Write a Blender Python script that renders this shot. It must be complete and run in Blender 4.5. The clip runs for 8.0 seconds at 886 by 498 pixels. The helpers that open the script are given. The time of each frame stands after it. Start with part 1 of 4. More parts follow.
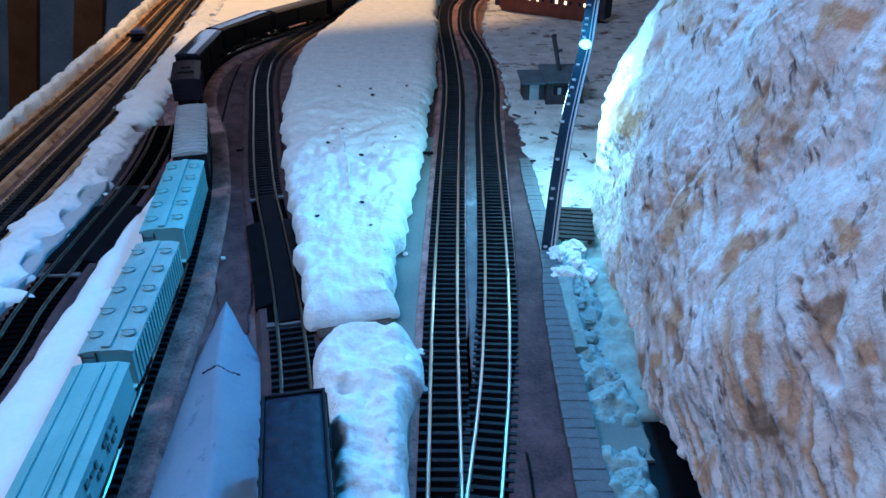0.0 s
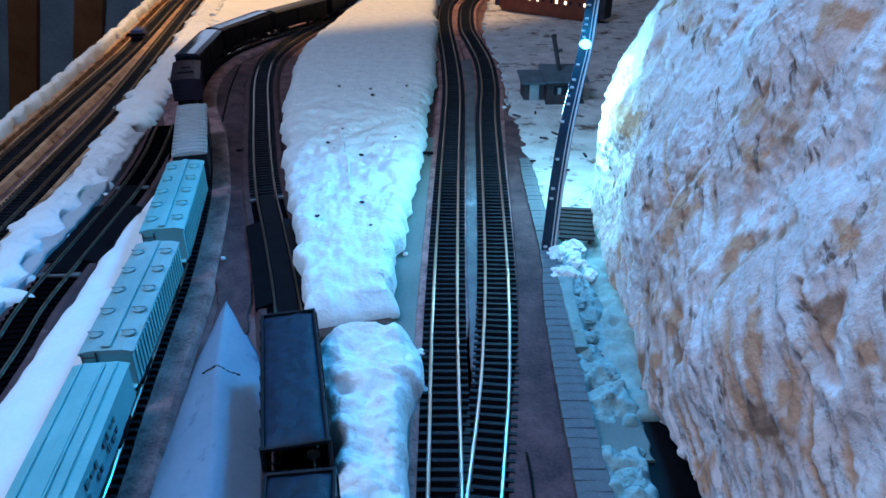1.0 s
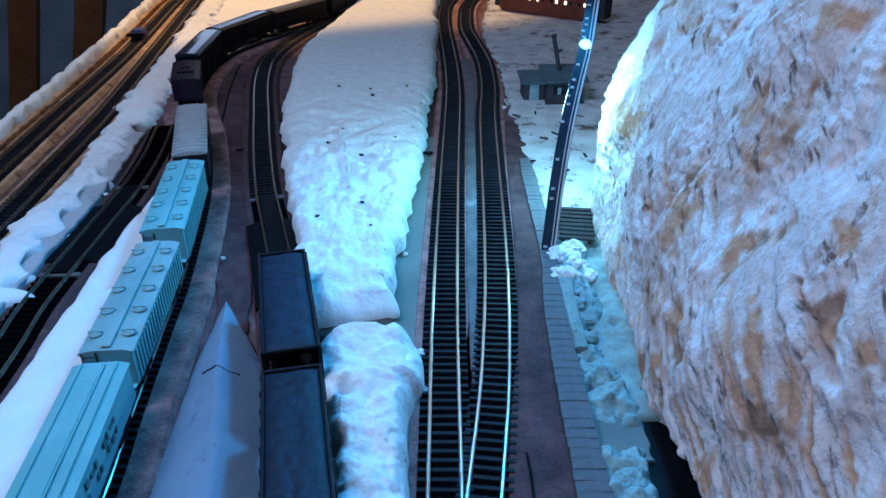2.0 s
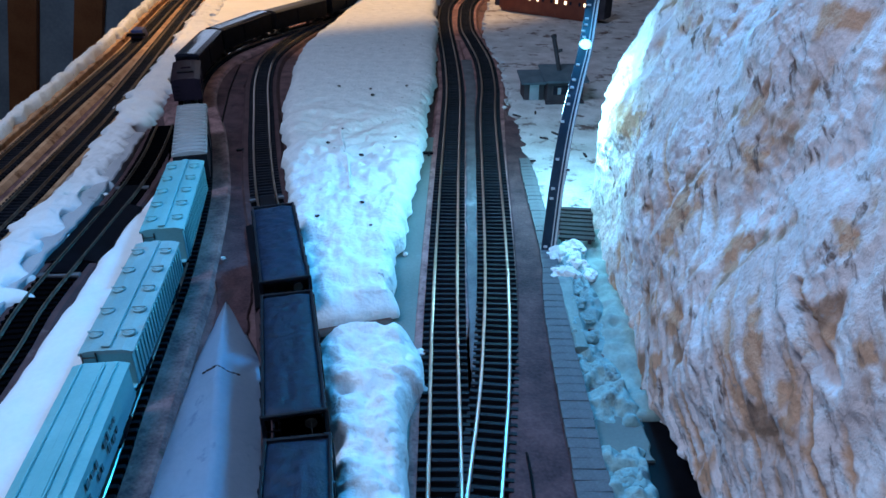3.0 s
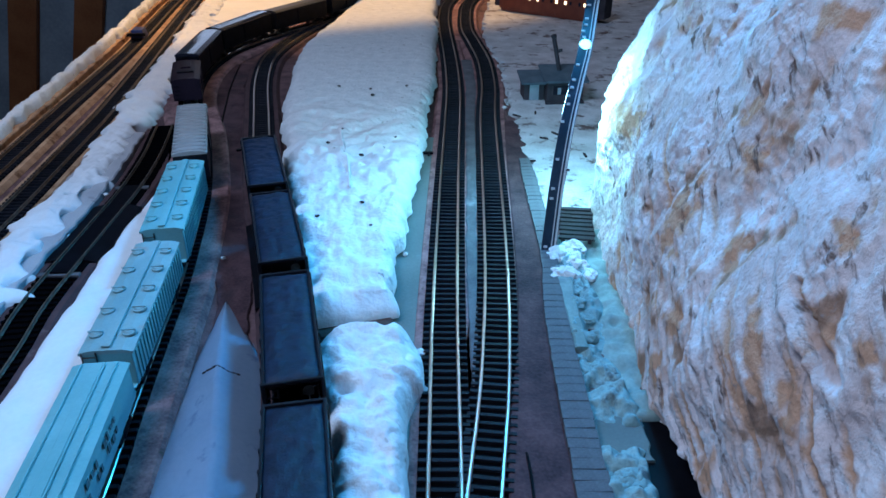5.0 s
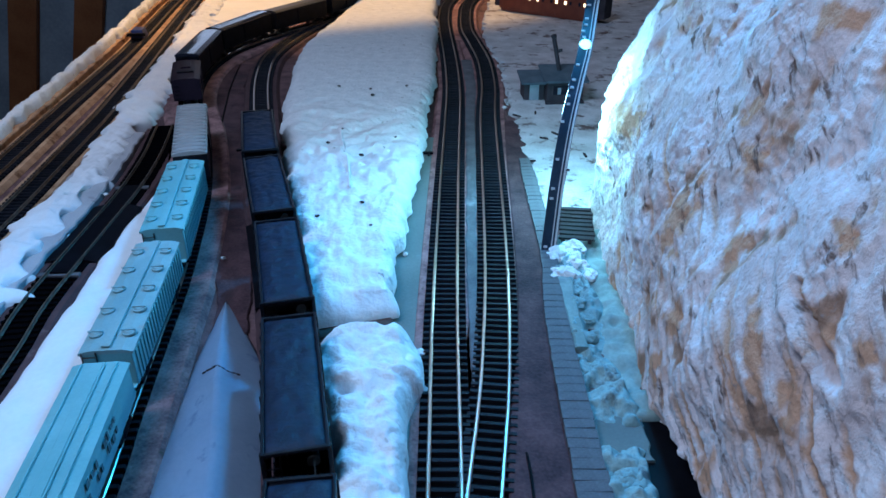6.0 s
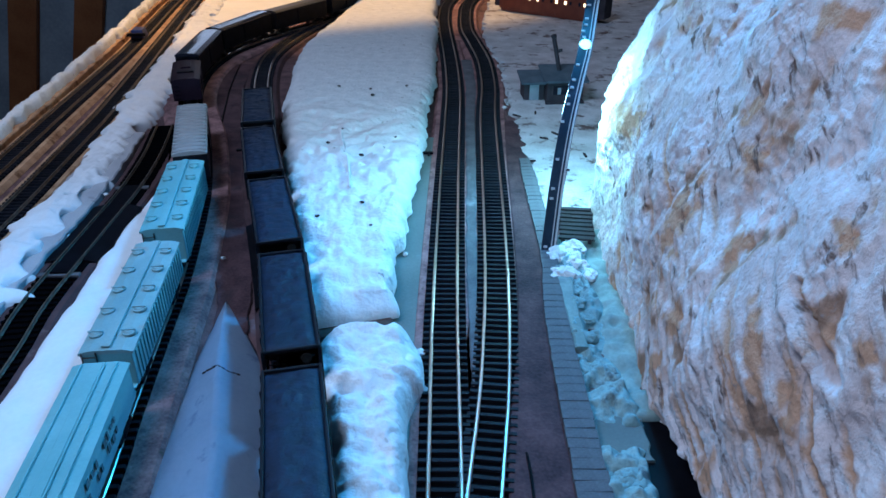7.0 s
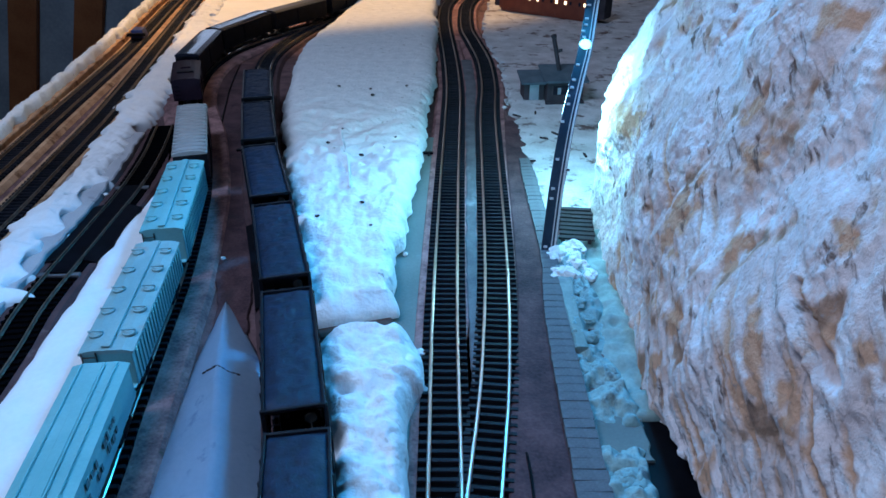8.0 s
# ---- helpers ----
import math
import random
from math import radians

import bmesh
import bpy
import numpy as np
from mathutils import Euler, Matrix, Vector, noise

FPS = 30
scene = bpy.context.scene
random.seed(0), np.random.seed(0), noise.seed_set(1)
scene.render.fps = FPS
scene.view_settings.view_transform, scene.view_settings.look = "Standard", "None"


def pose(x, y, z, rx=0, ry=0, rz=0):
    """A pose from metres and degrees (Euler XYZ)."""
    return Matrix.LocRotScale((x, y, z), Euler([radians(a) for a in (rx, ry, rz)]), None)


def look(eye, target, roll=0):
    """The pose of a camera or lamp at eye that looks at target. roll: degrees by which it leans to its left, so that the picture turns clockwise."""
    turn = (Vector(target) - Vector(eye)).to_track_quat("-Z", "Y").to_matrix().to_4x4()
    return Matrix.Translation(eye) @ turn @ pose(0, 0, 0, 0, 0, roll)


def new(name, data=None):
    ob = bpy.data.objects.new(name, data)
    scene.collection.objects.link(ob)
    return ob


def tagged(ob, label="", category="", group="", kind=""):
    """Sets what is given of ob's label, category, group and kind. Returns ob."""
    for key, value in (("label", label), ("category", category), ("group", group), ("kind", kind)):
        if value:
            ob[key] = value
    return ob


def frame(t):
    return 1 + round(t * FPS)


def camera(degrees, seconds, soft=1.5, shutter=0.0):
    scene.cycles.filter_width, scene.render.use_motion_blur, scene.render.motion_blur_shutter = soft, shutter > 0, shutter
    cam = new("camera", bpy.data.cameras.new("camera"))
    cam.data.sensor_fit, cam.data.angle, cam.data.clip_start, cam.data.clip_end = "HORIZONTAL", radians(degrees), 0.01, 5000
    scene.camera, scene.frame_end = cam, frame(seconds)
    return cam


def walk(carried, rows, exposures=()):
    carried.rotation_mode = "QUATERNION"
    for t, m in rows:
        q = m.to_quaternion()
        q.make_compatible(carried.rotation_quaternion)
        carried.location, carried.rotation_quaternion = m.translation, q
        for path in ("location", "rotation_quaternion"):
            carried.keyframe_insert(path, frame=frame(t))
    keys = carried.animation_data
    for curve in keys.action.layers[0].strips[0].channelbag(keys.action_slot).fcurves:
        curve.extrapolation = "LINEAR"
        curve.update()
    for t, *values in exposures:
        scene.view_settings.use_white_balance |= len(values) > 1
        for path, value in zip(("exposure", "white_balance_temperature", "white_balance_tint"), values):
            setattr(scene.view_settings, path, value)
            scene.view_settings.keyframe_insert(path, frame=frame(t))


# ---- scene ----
cam = camera(62, 8.0, soft=1.6, shutter=0.3)
EYE = (0.0, 0.0, 0.306)
VIEW = pose(0.0, 0.0, 0.306, 90 - 29.26, 0, 0)
walk(cam, [(0.0, VIEW), (8.0, VIEW)], exposures=[(0.0, 0.0, 6200, 10), (1.6, 0.0, 6200, 10), (2.9, 0.0, 6500, 10), (8.0, 0.0, 6500, 10)])

# ---------------------------------------------------------------- world and lights
world = bpy.data.worlds.new("room_dark")
world.use_nodes = True
world.node_tree.nodes["Background"].inputs[0].default_value = (0.10, 0.13, 0.22, 1)
world.node_tree.nodes["Background"].inputs[1].default_value = 0.12
scene.world = world


def lamp(name, kind, energy, colour, m, **more):
    data = bpy.data.lights.new(name, kind)
    data.energy, data.color = energy, colour
    for key, value in more.items():
        if key == "size":
            data.shadow_soft_size = value
        elif key == "area":
            data.shape, data.size, data.size_y = "RECTANGLE", value[0], value[1]
        elif key == "cone":
            data.spot_size, data.spot_blend = radians(value[0]), value[1]
    ob = new(name, data)
    ob.matrix_world = m
    return ob


LED = Vector((0.1232, 0.64, 0.1489))
LED_HIGH = Vector((0.188, 0.830, 0.640))
# lit diodes of the strip: one low over the trough, one unseen, added higher up where the strip hangs from the ceiling
lamp("led_lamp", "POINT", 1.45, (0.22, 0.72, 1.0), pose(LED.x - 0.030, LED.y - 0.012, LED.z - 0.040), size=0.014)
lamp("led_lamp", "SPOT", 29.0, (0.02, 0.42, 1.0), look((0.180, 0.805, 0.640), (-0.13, 0.235, 0.0)), cone=(68, 0.9), size=0.055)
# unseen cold fill lamps, added at the side and on the far wall
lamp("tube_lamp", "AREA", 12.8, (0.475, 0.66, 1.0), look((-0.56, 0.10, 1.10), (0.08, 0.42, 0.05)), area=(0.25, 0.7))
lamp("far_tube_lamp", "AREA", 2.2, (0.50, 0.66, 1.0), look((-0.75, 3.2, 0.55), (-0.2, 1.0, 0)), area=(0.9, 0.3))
# unseen long white lamp, added under the ceiling to glint along the rails
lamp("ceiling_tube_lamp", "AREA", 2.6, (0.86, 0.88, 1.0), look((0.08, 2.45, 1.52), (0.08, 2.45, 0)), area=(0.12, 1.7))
# the warm lamp at the far end, unseen; its cone cuts the light's edge
lamp("warm_lamp", "SPOT", 105.0, (1.0, 0.58, 0.22), look((-0.52, 2.2, 1.30), (-0.515, 2.2, 0)), cone=(80, 0.14), size=0.03)
# second warm spot, added as fill for the left tracks and snow
lamp("warm_lamp", "SPOT", 58.0, (1.0, 0.66, 0.36), look((-0.30, 2.6, 1.20), (-0.59, 1.0, 0.0)), cone=(18, 1.0), size=0.05)

# ---------------------------------------------------------------- materials


def mat(name, a, b, rough=0.7, metal=0.0, scale=60.0, fine=600.0, bump=0.3, depth=0.001, wear=None, wear_scale=25.0, wear_at=0.62, rand=0.0, spec=0.3):
    """A surface that wanders between colours a and b at two scales, with stains of colour wear and fine relief."""
    m = bpy.data.materials.new(name)
    m.use_nodes = True
    nt = m.node_tree
    n, l = nt.nodes, nt.links
    s = n["Principled BSDF"]
    co = n.new("ShaderNodeTexCoord")
    big, small = n.new("ShaderNodeTexNoise"), n.new("ShaderNodeTexNoise")
    big.inputs["Scale"].default_value, big.inputs["Detail"].default_value = scale, 6
    small.inputs["Scale"].default_value, small.inputs["Detail"].default_value = fine, 4
    for t in (big, small):
        l.new(co.outputs["Object"], t.inputs["Vector"])
    both = n.new("ShaderNodeMath")
    both.operation = "MULTIPLY_ADD"
    l.new(small.outputs[0], both.inputs[0])
    both.inputs[1].default_value = 0.45
    l.new(big.outputs[0], both.inputs[2])
    ramp = n.new("ShaderNodeMapRange")
    l.new(both.outputs[0], ramp.inputs[0])
    ramp.inputs[1].default_value, ramp.inputs[2].default_value = 0.5, 0.95
    mix = n.new("ShaderNodeMix")
    mix.data_type = "RGBA"
    l.new(ramp.outputs[0], mix.inputs[0])
    mix.inputs[6].default_value, mix.inputs[7].default_value = (*a, 1), (*b, 1)
    colour = mix.outputs[2]
    if wear:
        w = n.new("ShaderNodeTexNoise")
        w.inputs["Scale"].default_value, w.inputs["Detail"].default_value, w.inputs["Roughness"].default_value = wear_scale, 8, 0.65
        l.new(co.outputs["Object"], w.inputs["Vector"])
        wr = n.new("ShaderNodeMapRange")
        wr.inputs[1].default_value, wr.inputs[2].default_value = wear_at, wear_at + 0.09
        l.new(w.outputs[0], wr.inputs[0])
        mw = n.new("ShaderNodeMix")
        mw.data_type = "RGBA"
        l.new(wr.outputs[0], mw.inputs[0])
        l.new(colour, mw.inputs[6])
        mw.inputs[7].default_value = (*wear, 1)
        colour = mw.outputs[2]
    if rand:
        info, hsv, mr = n.new("ShaderNodeObjectInfo"), n.new("ShaderNodeHueSaturation"), n.new("ShaderNodeMapRange")
        l.new(info.outputs["Random"], mr.inputs[0])
        mr.inputs[3].default_value, mr.inputs[4].default_value = 1 - rand, 1 + rand
        l.new(mr.outputs[0], hsv.inputs["Value"])
        l.new(colour, hsv.inputs["Color"])
        colour = hsv.outputs[0]
    l.new(colour, s.inputs["Base Color"])
    s.inputs["Roughness"].default_value, s.inputs["Metallic"].default_value = rough, metal
    s.inputs["Specular IOR Level"].default_value = spec
    if bump:
        bp = n.new("ShaderNodeBump")
        bp.inputs["Strength"].default_value, bp.inputs["Distance"].default_value = bump, depth
        l.new(both.outputs[0], bp.inputs["Height"])
        l.new(bp.outputs[0], s.inputs["Normal"])
    return m


def glow(name, colour, strength):
    m = bpy.data.materials.new(name)
    m.use_nodes = True
    s = m.node_tree.nodes["Principled BSDF"]
    s.inputs["Base Color"].default_value = (*colour, 1)
    s.inputs["Emission Color"].default_value = (*colour, 1)
    s.inputs["Emission Strength"].default_value = strength
    return m


SNOW = mat("plaster_snow", (0.70, 0.71, 0.73), (0.84, 0.84, 0.85), 0.85, scale=70, fine=330, bump=0.9, depth=0.0028, wear=(0.20, 0.16, 0.13), wear_scale=95, wear_at=0.635)
SNOW_SOFT = mat("smooth_snow", (0.74, 0.75, 0.78), (0.84, 0.84, 0.86), 0.8, scale=30, fine=300, bump=0.25, depth=0.0015)
KERB = mat("grey_wood_kerb", (0.075, 0.075, 0.085), (0.15, 0.15, 0.165), 0.8, scale=60, fine=700, bump=0.4, depth=0.0006, wear=(0.23, 0.23, 0.25), wear_scale=22, wear_at=0.58)
EARTH = mat("brown_ground", (0.055, 0.029, 0.033), (0.20, 0.11, 0.112), 0.95, scale=45, fine=480, bump=0.9, depth=0.0016, wear=(0.10, 0.06, 0.05), wear_scale=20)
BED_DARK = mat("dark_roadbed", (0.05, 0.026, 0.03), (0.10, 0.052, 0.055), 0.9, scale=60, fine=1200, bump=0.6, depth=0.0008, wear=(0.14, 0.08, 0.08), wear_scale=90, wear_at=0.6)
ROADSIDE = mat("dark_cork_board", (0.030, 0.015, 0.020), (0.12, 0.060, 0.066), 0.95, scale=45, fine=480, bump=0.9, depth=0.0016, wear=(0.05, 0.03, 0.035), wear_scale=26, wear_at=0.56)
CORK = mat("cork_roadbed", (0.13, 0.062, 0.065), (0.40, 0.21, 0.20), 0.95, scale=60, fine=480, bump=0.9, depth=0.0016, wear=(0.11, 0.07, 0.06), wear_scale=90, wear_at=0.6)
TAN = mat("tan_ballast", (0.27, 0.145, 0.085), (0.54, 0.34, 0.21), 0.9, scale=50, fine=1000, bump=0.5, depth=0.0008, wear=(0.16, 0.08, 0.04), wear_scale=35, wear_at=0.55)
PAPER = mat("grey_paper", (0.12, 0.14, 0.135), (0.175, 0.20, 0.19), 0.75, scale=18, fine=500, bump=0.15, depth=0.0005, wear=(0.2, 0.24, 0.24), wear_scale=30)
CARD = mat("grey_card", (0.34, 0.33, 0.36), (0.48, 0.47, 0.49), 0.8, scale=25, fine=700, bump=0.25, depth=0.0006, wear=(0.22, 0.2, 0.21), wear_scale=45, wear_at=0.6)
NEAR_BLACK = mat("black_sleeper_web", (0.0015, 0.0015, 0.002), (0.004, 0.004, 0.005), 0.9, spec=0.0, bump=0.1)
TIE = mat("black_sleeper_plastic", (0.007, 0.008, 0.012), (0.016, 0.017, 0.024), 0.6, scale=200, fine=1500, bump=0.3, depth=0.0003, rand=0.3, spec=0.1)
RAIL = mat("nickel_rail", (0.40, 0.31, 0.26), (0.52, 0.42, 0.35), 0.28, 1.0, scale=120, fine=900, bump=0.1, depth=0.0002, wear=(0.16, 0.11, 0.08), wear_scale=160, wear_at=0.62)
RAIL_OLD = mat("dull_brown_rail", (0.10, 0.075, 0.06), (0.2, 0.15, 0.12), 0.62, 0.6, scale=120, fine=900, bump=0.2, depth=0.0002)
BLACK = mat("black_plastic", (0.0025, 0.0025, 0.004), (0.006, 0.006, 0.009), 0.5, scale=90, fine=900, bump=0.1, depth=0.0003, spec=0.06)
CAR_BLACK = mat("black_car_paint", (0.005, 0.006, 0.010), (0.012, 0.014, 0.020), 0.4, scale=60, fine=700, bump=0.15, depth=0.0003, wear=(0.06, 0.06, 0.07), wear_scale=90, wear_at=0.68, rand=0.2)
GLOSS = mat("glossy_black_roof", (0.008, 0.009, 0.016), (0.018, 0.02, 0.032), 0.16, scale=60, fine=600, bump=0.05, depth=0.0003, rand=0.2)
# coal with the lamp's blue sheen mixed into its base colour
COAL = mat("black_coal_load", (0.0025, 0.008, 0.021), (0.011, 0.027, 0.060), 0.55, scale=160, fine=900, bump=0.8, depth=0.0012, rand=0.2)
STEEL = mat("dark_wheel_steel", (0.05, 0.05, 0.05), (0.12, 0.11, 0.10), 0.4, 0.9, scale=90, fine=700)
HOPPER = mat("pale_teal_hopper_paint", (0.13, 0.37, 0.40), (0.19, 0.45, 0.48), 0.55, scale=35, fine=500, bump=0.12, depth=0.0003, wear=(0.16, 0.27, 0.27), wear_scale=60, wear_at=0.64)
HOPPER_TAN = mat("dusty_teal_hopper_paint", (0.18, 0.33, 0.36), (0.26, 0.42, 0.44), 0.6, scale=35, fine=500, bump=0.12, depth=0.0003, wear=(0.30, 0.30, 0.28), wear_scale=30, wear_at=0.60)
RIBBED = mat("grey_ribbed_roof", (0.30, 0.29, 0.30), (0.42, 0.41, 0.42), 0.6, scale=50, fine=500, bump=0.15, depth=0.0004)
BROWN_DARK = mat("dark_brown_paint", (0.012, 0.007, 0.014), (0.022, 0.013, 0.024), 0.5, scale=50, fine=500, bump=0.1, depth=0.0003, spec=0.12)
RED_BROWN = mat("red_brown_coach_paint", (0.16, 0.035, 0.022), (0.23, 0.06, 0.035), 0.5, scale=60, fine=600, bump=0.12, depth=0.0003)
SHED_WALL = mat("dark_shed_boards", (0.03, 0.025, 0.032), (0.065, 0.05, 0.06), 0.8, scale=60, fine=700, bump=0.4, depth=0.0005)
SHED_ROOF = mat("grey_shed_roof", (0.05, 0.075, 0.10), (0.095, 0.125, 0.155), 0.7, scale=60, fine=700, bump=0.3, depth=0.0005)
SHED_DOOR = mat("blue_grey_door", (0.22, 0.26, 0.30), (0.30, 0.34, 0.38), 0.7, scale=60, fine=600)
PLASTER = mat("cream_plaster", (0.17, 0.24, 0.235), (0.30, 0.385, 0.365), 0.85, scale=40, fine=420, bump=0.35, depth=0.0012, wear=(0.16, 0.22, 0.23), wear_scale=30, wear_at=0.62)
RAMP = mat("blue_grey_paper", (0.31, 0.42, 0.56), (0.39, 0.50, 0.63), 0.75, scale=25, fine=300, bump=0.3, depth=0.001, wear=(0.2, 0.28, 0.45), wear_scale=40, wear_at=0.6)
# teal tint puts the diode's cyan light into the plaster colour
TROUGH = mat("teal_tinted_plaster", (0.14, 0.27, 0.29), (0.33, 0.48, 0.48), 0.8, scale=50, fine=500, bump=0.6, depth=0.002, wear=(0.10, 0.15, 0.17), wear_scale=50, wear_at=0.57)
MARK = mat("faded_dark_lettering", (0.06, 0.13, 0.15), (0.09, 0.18, 0.20), 0.6, bump=0.0)
STRIP = mat("dark_strip_backing", (0.008, 0.020, 0.038), (0.02, 0.04, 0.07), 0.35, scale=60, fine=500, bump=0.05)
WHITE = mat("grey_white_plastic", (0.42, 0.45, 0.48), (0.60, 0.62, 0.64), 0.4, scale=60, fine=500, bump=0.05)
NAVY = mat("navy_plastic", (0.02, 0.035, 0.12), (0.04, 0.06, 0.18), 0.35, scale=60, fine=500, bump=0.05)
BOARD = mat("dark_blue_boards", (0.22, 0.26, 0.30), (0.36, 0.41, 0.46), 0.7, scale=9, fine=120, bump=0.2, depth=0.002)
POST = mat("dark_brown_posts", (0.24, 0.075, 0.026), (0.38, 0.14, 0.055), 0.6, scale=12, fine=200, bump=0.3, depth=0.002)
FLOOR = mat("dark_floor", (0.02, 0.02, 0.024), (0.045, 0.043, 0.045), 0.7, scale=4, fine=80)
ROOM = mat("grey_room_paint", (0.16, 0.17, 0.20), (0.22, 0.23, 0.26), 0.8, scale=3, fine=60)
DARKHOLE = mat("dark_brown_slats", (0.018, 0.013, 0.016), (0.042, 0.030, 0.031), 0.8, scale=80, fine=600, bump=0.4)
YARD = mat("trampled_snow", (0.42, 0.40, 0.41), (0.68, 0.66, 0.68), 0.9, scale=40, fine=420, bump=0.7, depth=0.003, wear=(0.13, 0.085, 0.08), wear_scale=38, wear_at=0.56)
CUTFOAM = mat("brown_cut_edge", (0.05, 0.028, 0.024), (0.11, 0.062, 0.052), 0.9, scale=70, fine=700, bump=0.6, depth=0.001)
LAMP_WIN = glow("lit_window", (1.0, 0.75, 0.45), 3.0)
LED_GLOW = glow("lit_diode", (0.25, 0.88, 1.0), 3.2)



def rock_material():
    """White plaster with blue-white snow, orange brown bare patches, dark pits and a fibrous relief."""
    m = bpy.data.materials.new("snowy_rock_plaster")
    m.use_nodes = True
    n, l = m.node_tree.nodes, m.node_tree.links
    s = n["Principled BSDF"]
    s.inputs["Roughness"].default_value, s.inputs["Specular IOR Level"].default_value = 0.9, 0.2
    co = n.new("ShaderNodeTexCoord")

    def tex(scale, squash, detail=8, rough=0.6, turn=0.0, bend=0.0):
        lay = n.new("ShaderNodeMapping")
        lay.inputs["Rotation"].default_value = (radians(turn), 0, 0)
        l.new(co.outputs["Object"], lay.inputs[0])
        mp = n.new("ShaderNodeMapping")
        mp.inputs["Scale"].default_value = squash
        l.new(lay.outputs[0], mp.inputs[0])
        t = n.new("ShaderNodeTexNoise")
        t.inputs["Scale"].default_value, t.inputs["Detail"].default_value, t.inputs["Roughness"].default_value, t.inputs["Distortion"].default_value = scale, detail, rough, bend
        l.new(mp.outputs[0], t.inputs["Vector"])
        return t.outputs[0]

    def step(src, a, b):
        r = n.new("ShaderNodeMapRange")
        r.inputs[1].default_value, r.inputs[2].default_value = a, b
        l.new(src, r.inputs[0])
        return r.outputs[0]

    def over(fac, below, above):
        x = n.new("ShaderNodeMix")
        x.data_type = "RGBA"
        l.new(fac, x.inputs[0])
        for sock, v in ((x.inputs[6], below), (x.inputs[7], above)):
            if isinstance(v, tuple):
                sock.default_value = (*v, 1)
            else:
                l.new(v, sock)
        return x.outputs[2]

    def stored(name):
        a = n.new("ShaderNodeAttribute")
        a.attribute_name = name
        return a.outputs["Fac"]

    def blend(op, a, b):
        x = n.new("ShaderNodeMath")
        x.operation = op
        for sock, v in zip(x.inputs, (a, b)):
            if isinstance(v, float):
                sock.default_value = v
            else:
                l.new(v, sock)
        return x.outputs[0]

    fine = tex(260, (1, 1, 0.8), 5, 0.65)
    grain = tex(110, (1, 1, 0.7), 6, 0.65, 40, 0.6)
    c = over(step(tex(34, (1, 1, 0.8), 8, 0.65), 0.36, 0.64), (0.62, 0.48, 0.46), (0.84, 0.71, 0.70))
    c = over(step(tex(19, (1, 1, 0.9), 12, 0.74, -15, 0.8), 0.49, 0.60), c, (0.84, 0.83, 0.87))
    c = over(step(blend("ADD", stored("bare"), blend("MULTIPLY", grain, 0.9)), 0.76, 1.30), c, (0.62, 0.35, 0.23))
    c = over(step(tex(95, (1, 1, 0.30), 6, 0.65, 58, 0.3), 0.585, 0.67), c, (0.19, 0.12, 0.10))
    # shade inside the pits and the cleft, mixed into the colour
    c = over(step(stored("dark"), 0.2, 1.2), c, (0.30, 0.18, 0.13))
    c = over(step(fine, 0.60, 0.72), c, (0.36, 0.28, 0.26))
    l.new(c, s.inputs["Base Color"])
    add = n.new("ShaderNodeMath")
    add.operation = "MULTIPLY_ADD"
    l.new(grain, add.inputs[0])
    add.inputs[1].default_value = 1.4
    l.new(fine, add.inputs[2])
    bp = n.new("ShaderNodeBump")
    bp.inputs["Strength"].default_value, bp.inputs["Distance"].default_value = 0.72, 0.0028
    l.new(add.outputs[0], bp.inputs["Height"])
    l.new(bp.outputs[0], s.inputs["Normal"])
    return m


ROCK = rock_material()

# ---------------------------------------------------------------- builders


def part(name, bm, material, parent=None, label="", m=None, smooth=False):
    me = bpy.data.meshes.new(name)
    bmesh.ops.recalc_face_normals(bm, faces=bm.faces[:])
    if smooth:
        for fc in bm.faces:
            fc.smooth = True
    bm.to_mesh(me)
    bm.free()
    me.materials.append(material)
    ob = new(name, me)
    if m is not None:
        ob.matrix_basis = m
    if parent:
        ob.parent = parent
    if label:
        tagged(ob, label)
    return ob


def again(ob, m):
    """Another piece on the same mesh."""
    o = new(ob.name.split(".")[0], ob.data)
    o.parent = ob.parent
    o.matrix_basis = m
    return o


def box(bm, x, y, z, cx=0, cy=0, cz=0, bevel=0.0, taper=None):
    """A block of size x, y, z round a centre; taper shrinks its top in x and y."""
    r = bmesh.ops.create_cube(bm, size=1.0, matrix=Matrix.Translation((cx, cy, cz)) @ Matrix.Diagonal((x, y, z, 1)))
    if taper:
        for v in r["verts"]:
            if v.co.z > cz:
                v.co.x = cx + (v.co.x - cx) * taper[0]
                v.co.y = cy + (v.co.y - cy) * taper[1]
    if bevel:
        edges = list({e for v in r["verts"] for e in v.link_edges})
        bmesh.ops.bevel(bm, geom=edges, offset=bevel, segments=2, affect="EDGES", profile=0.6)
    return bm


def rod(bm, r, h, m=Matrix(), n=14, r2=None):
    bmesh.ops.create_cone(bm, cap_ends=True, segments=n, radius1=r, radius2=r if r2 is None else r2, depth=h, matrix=m)
    return bm


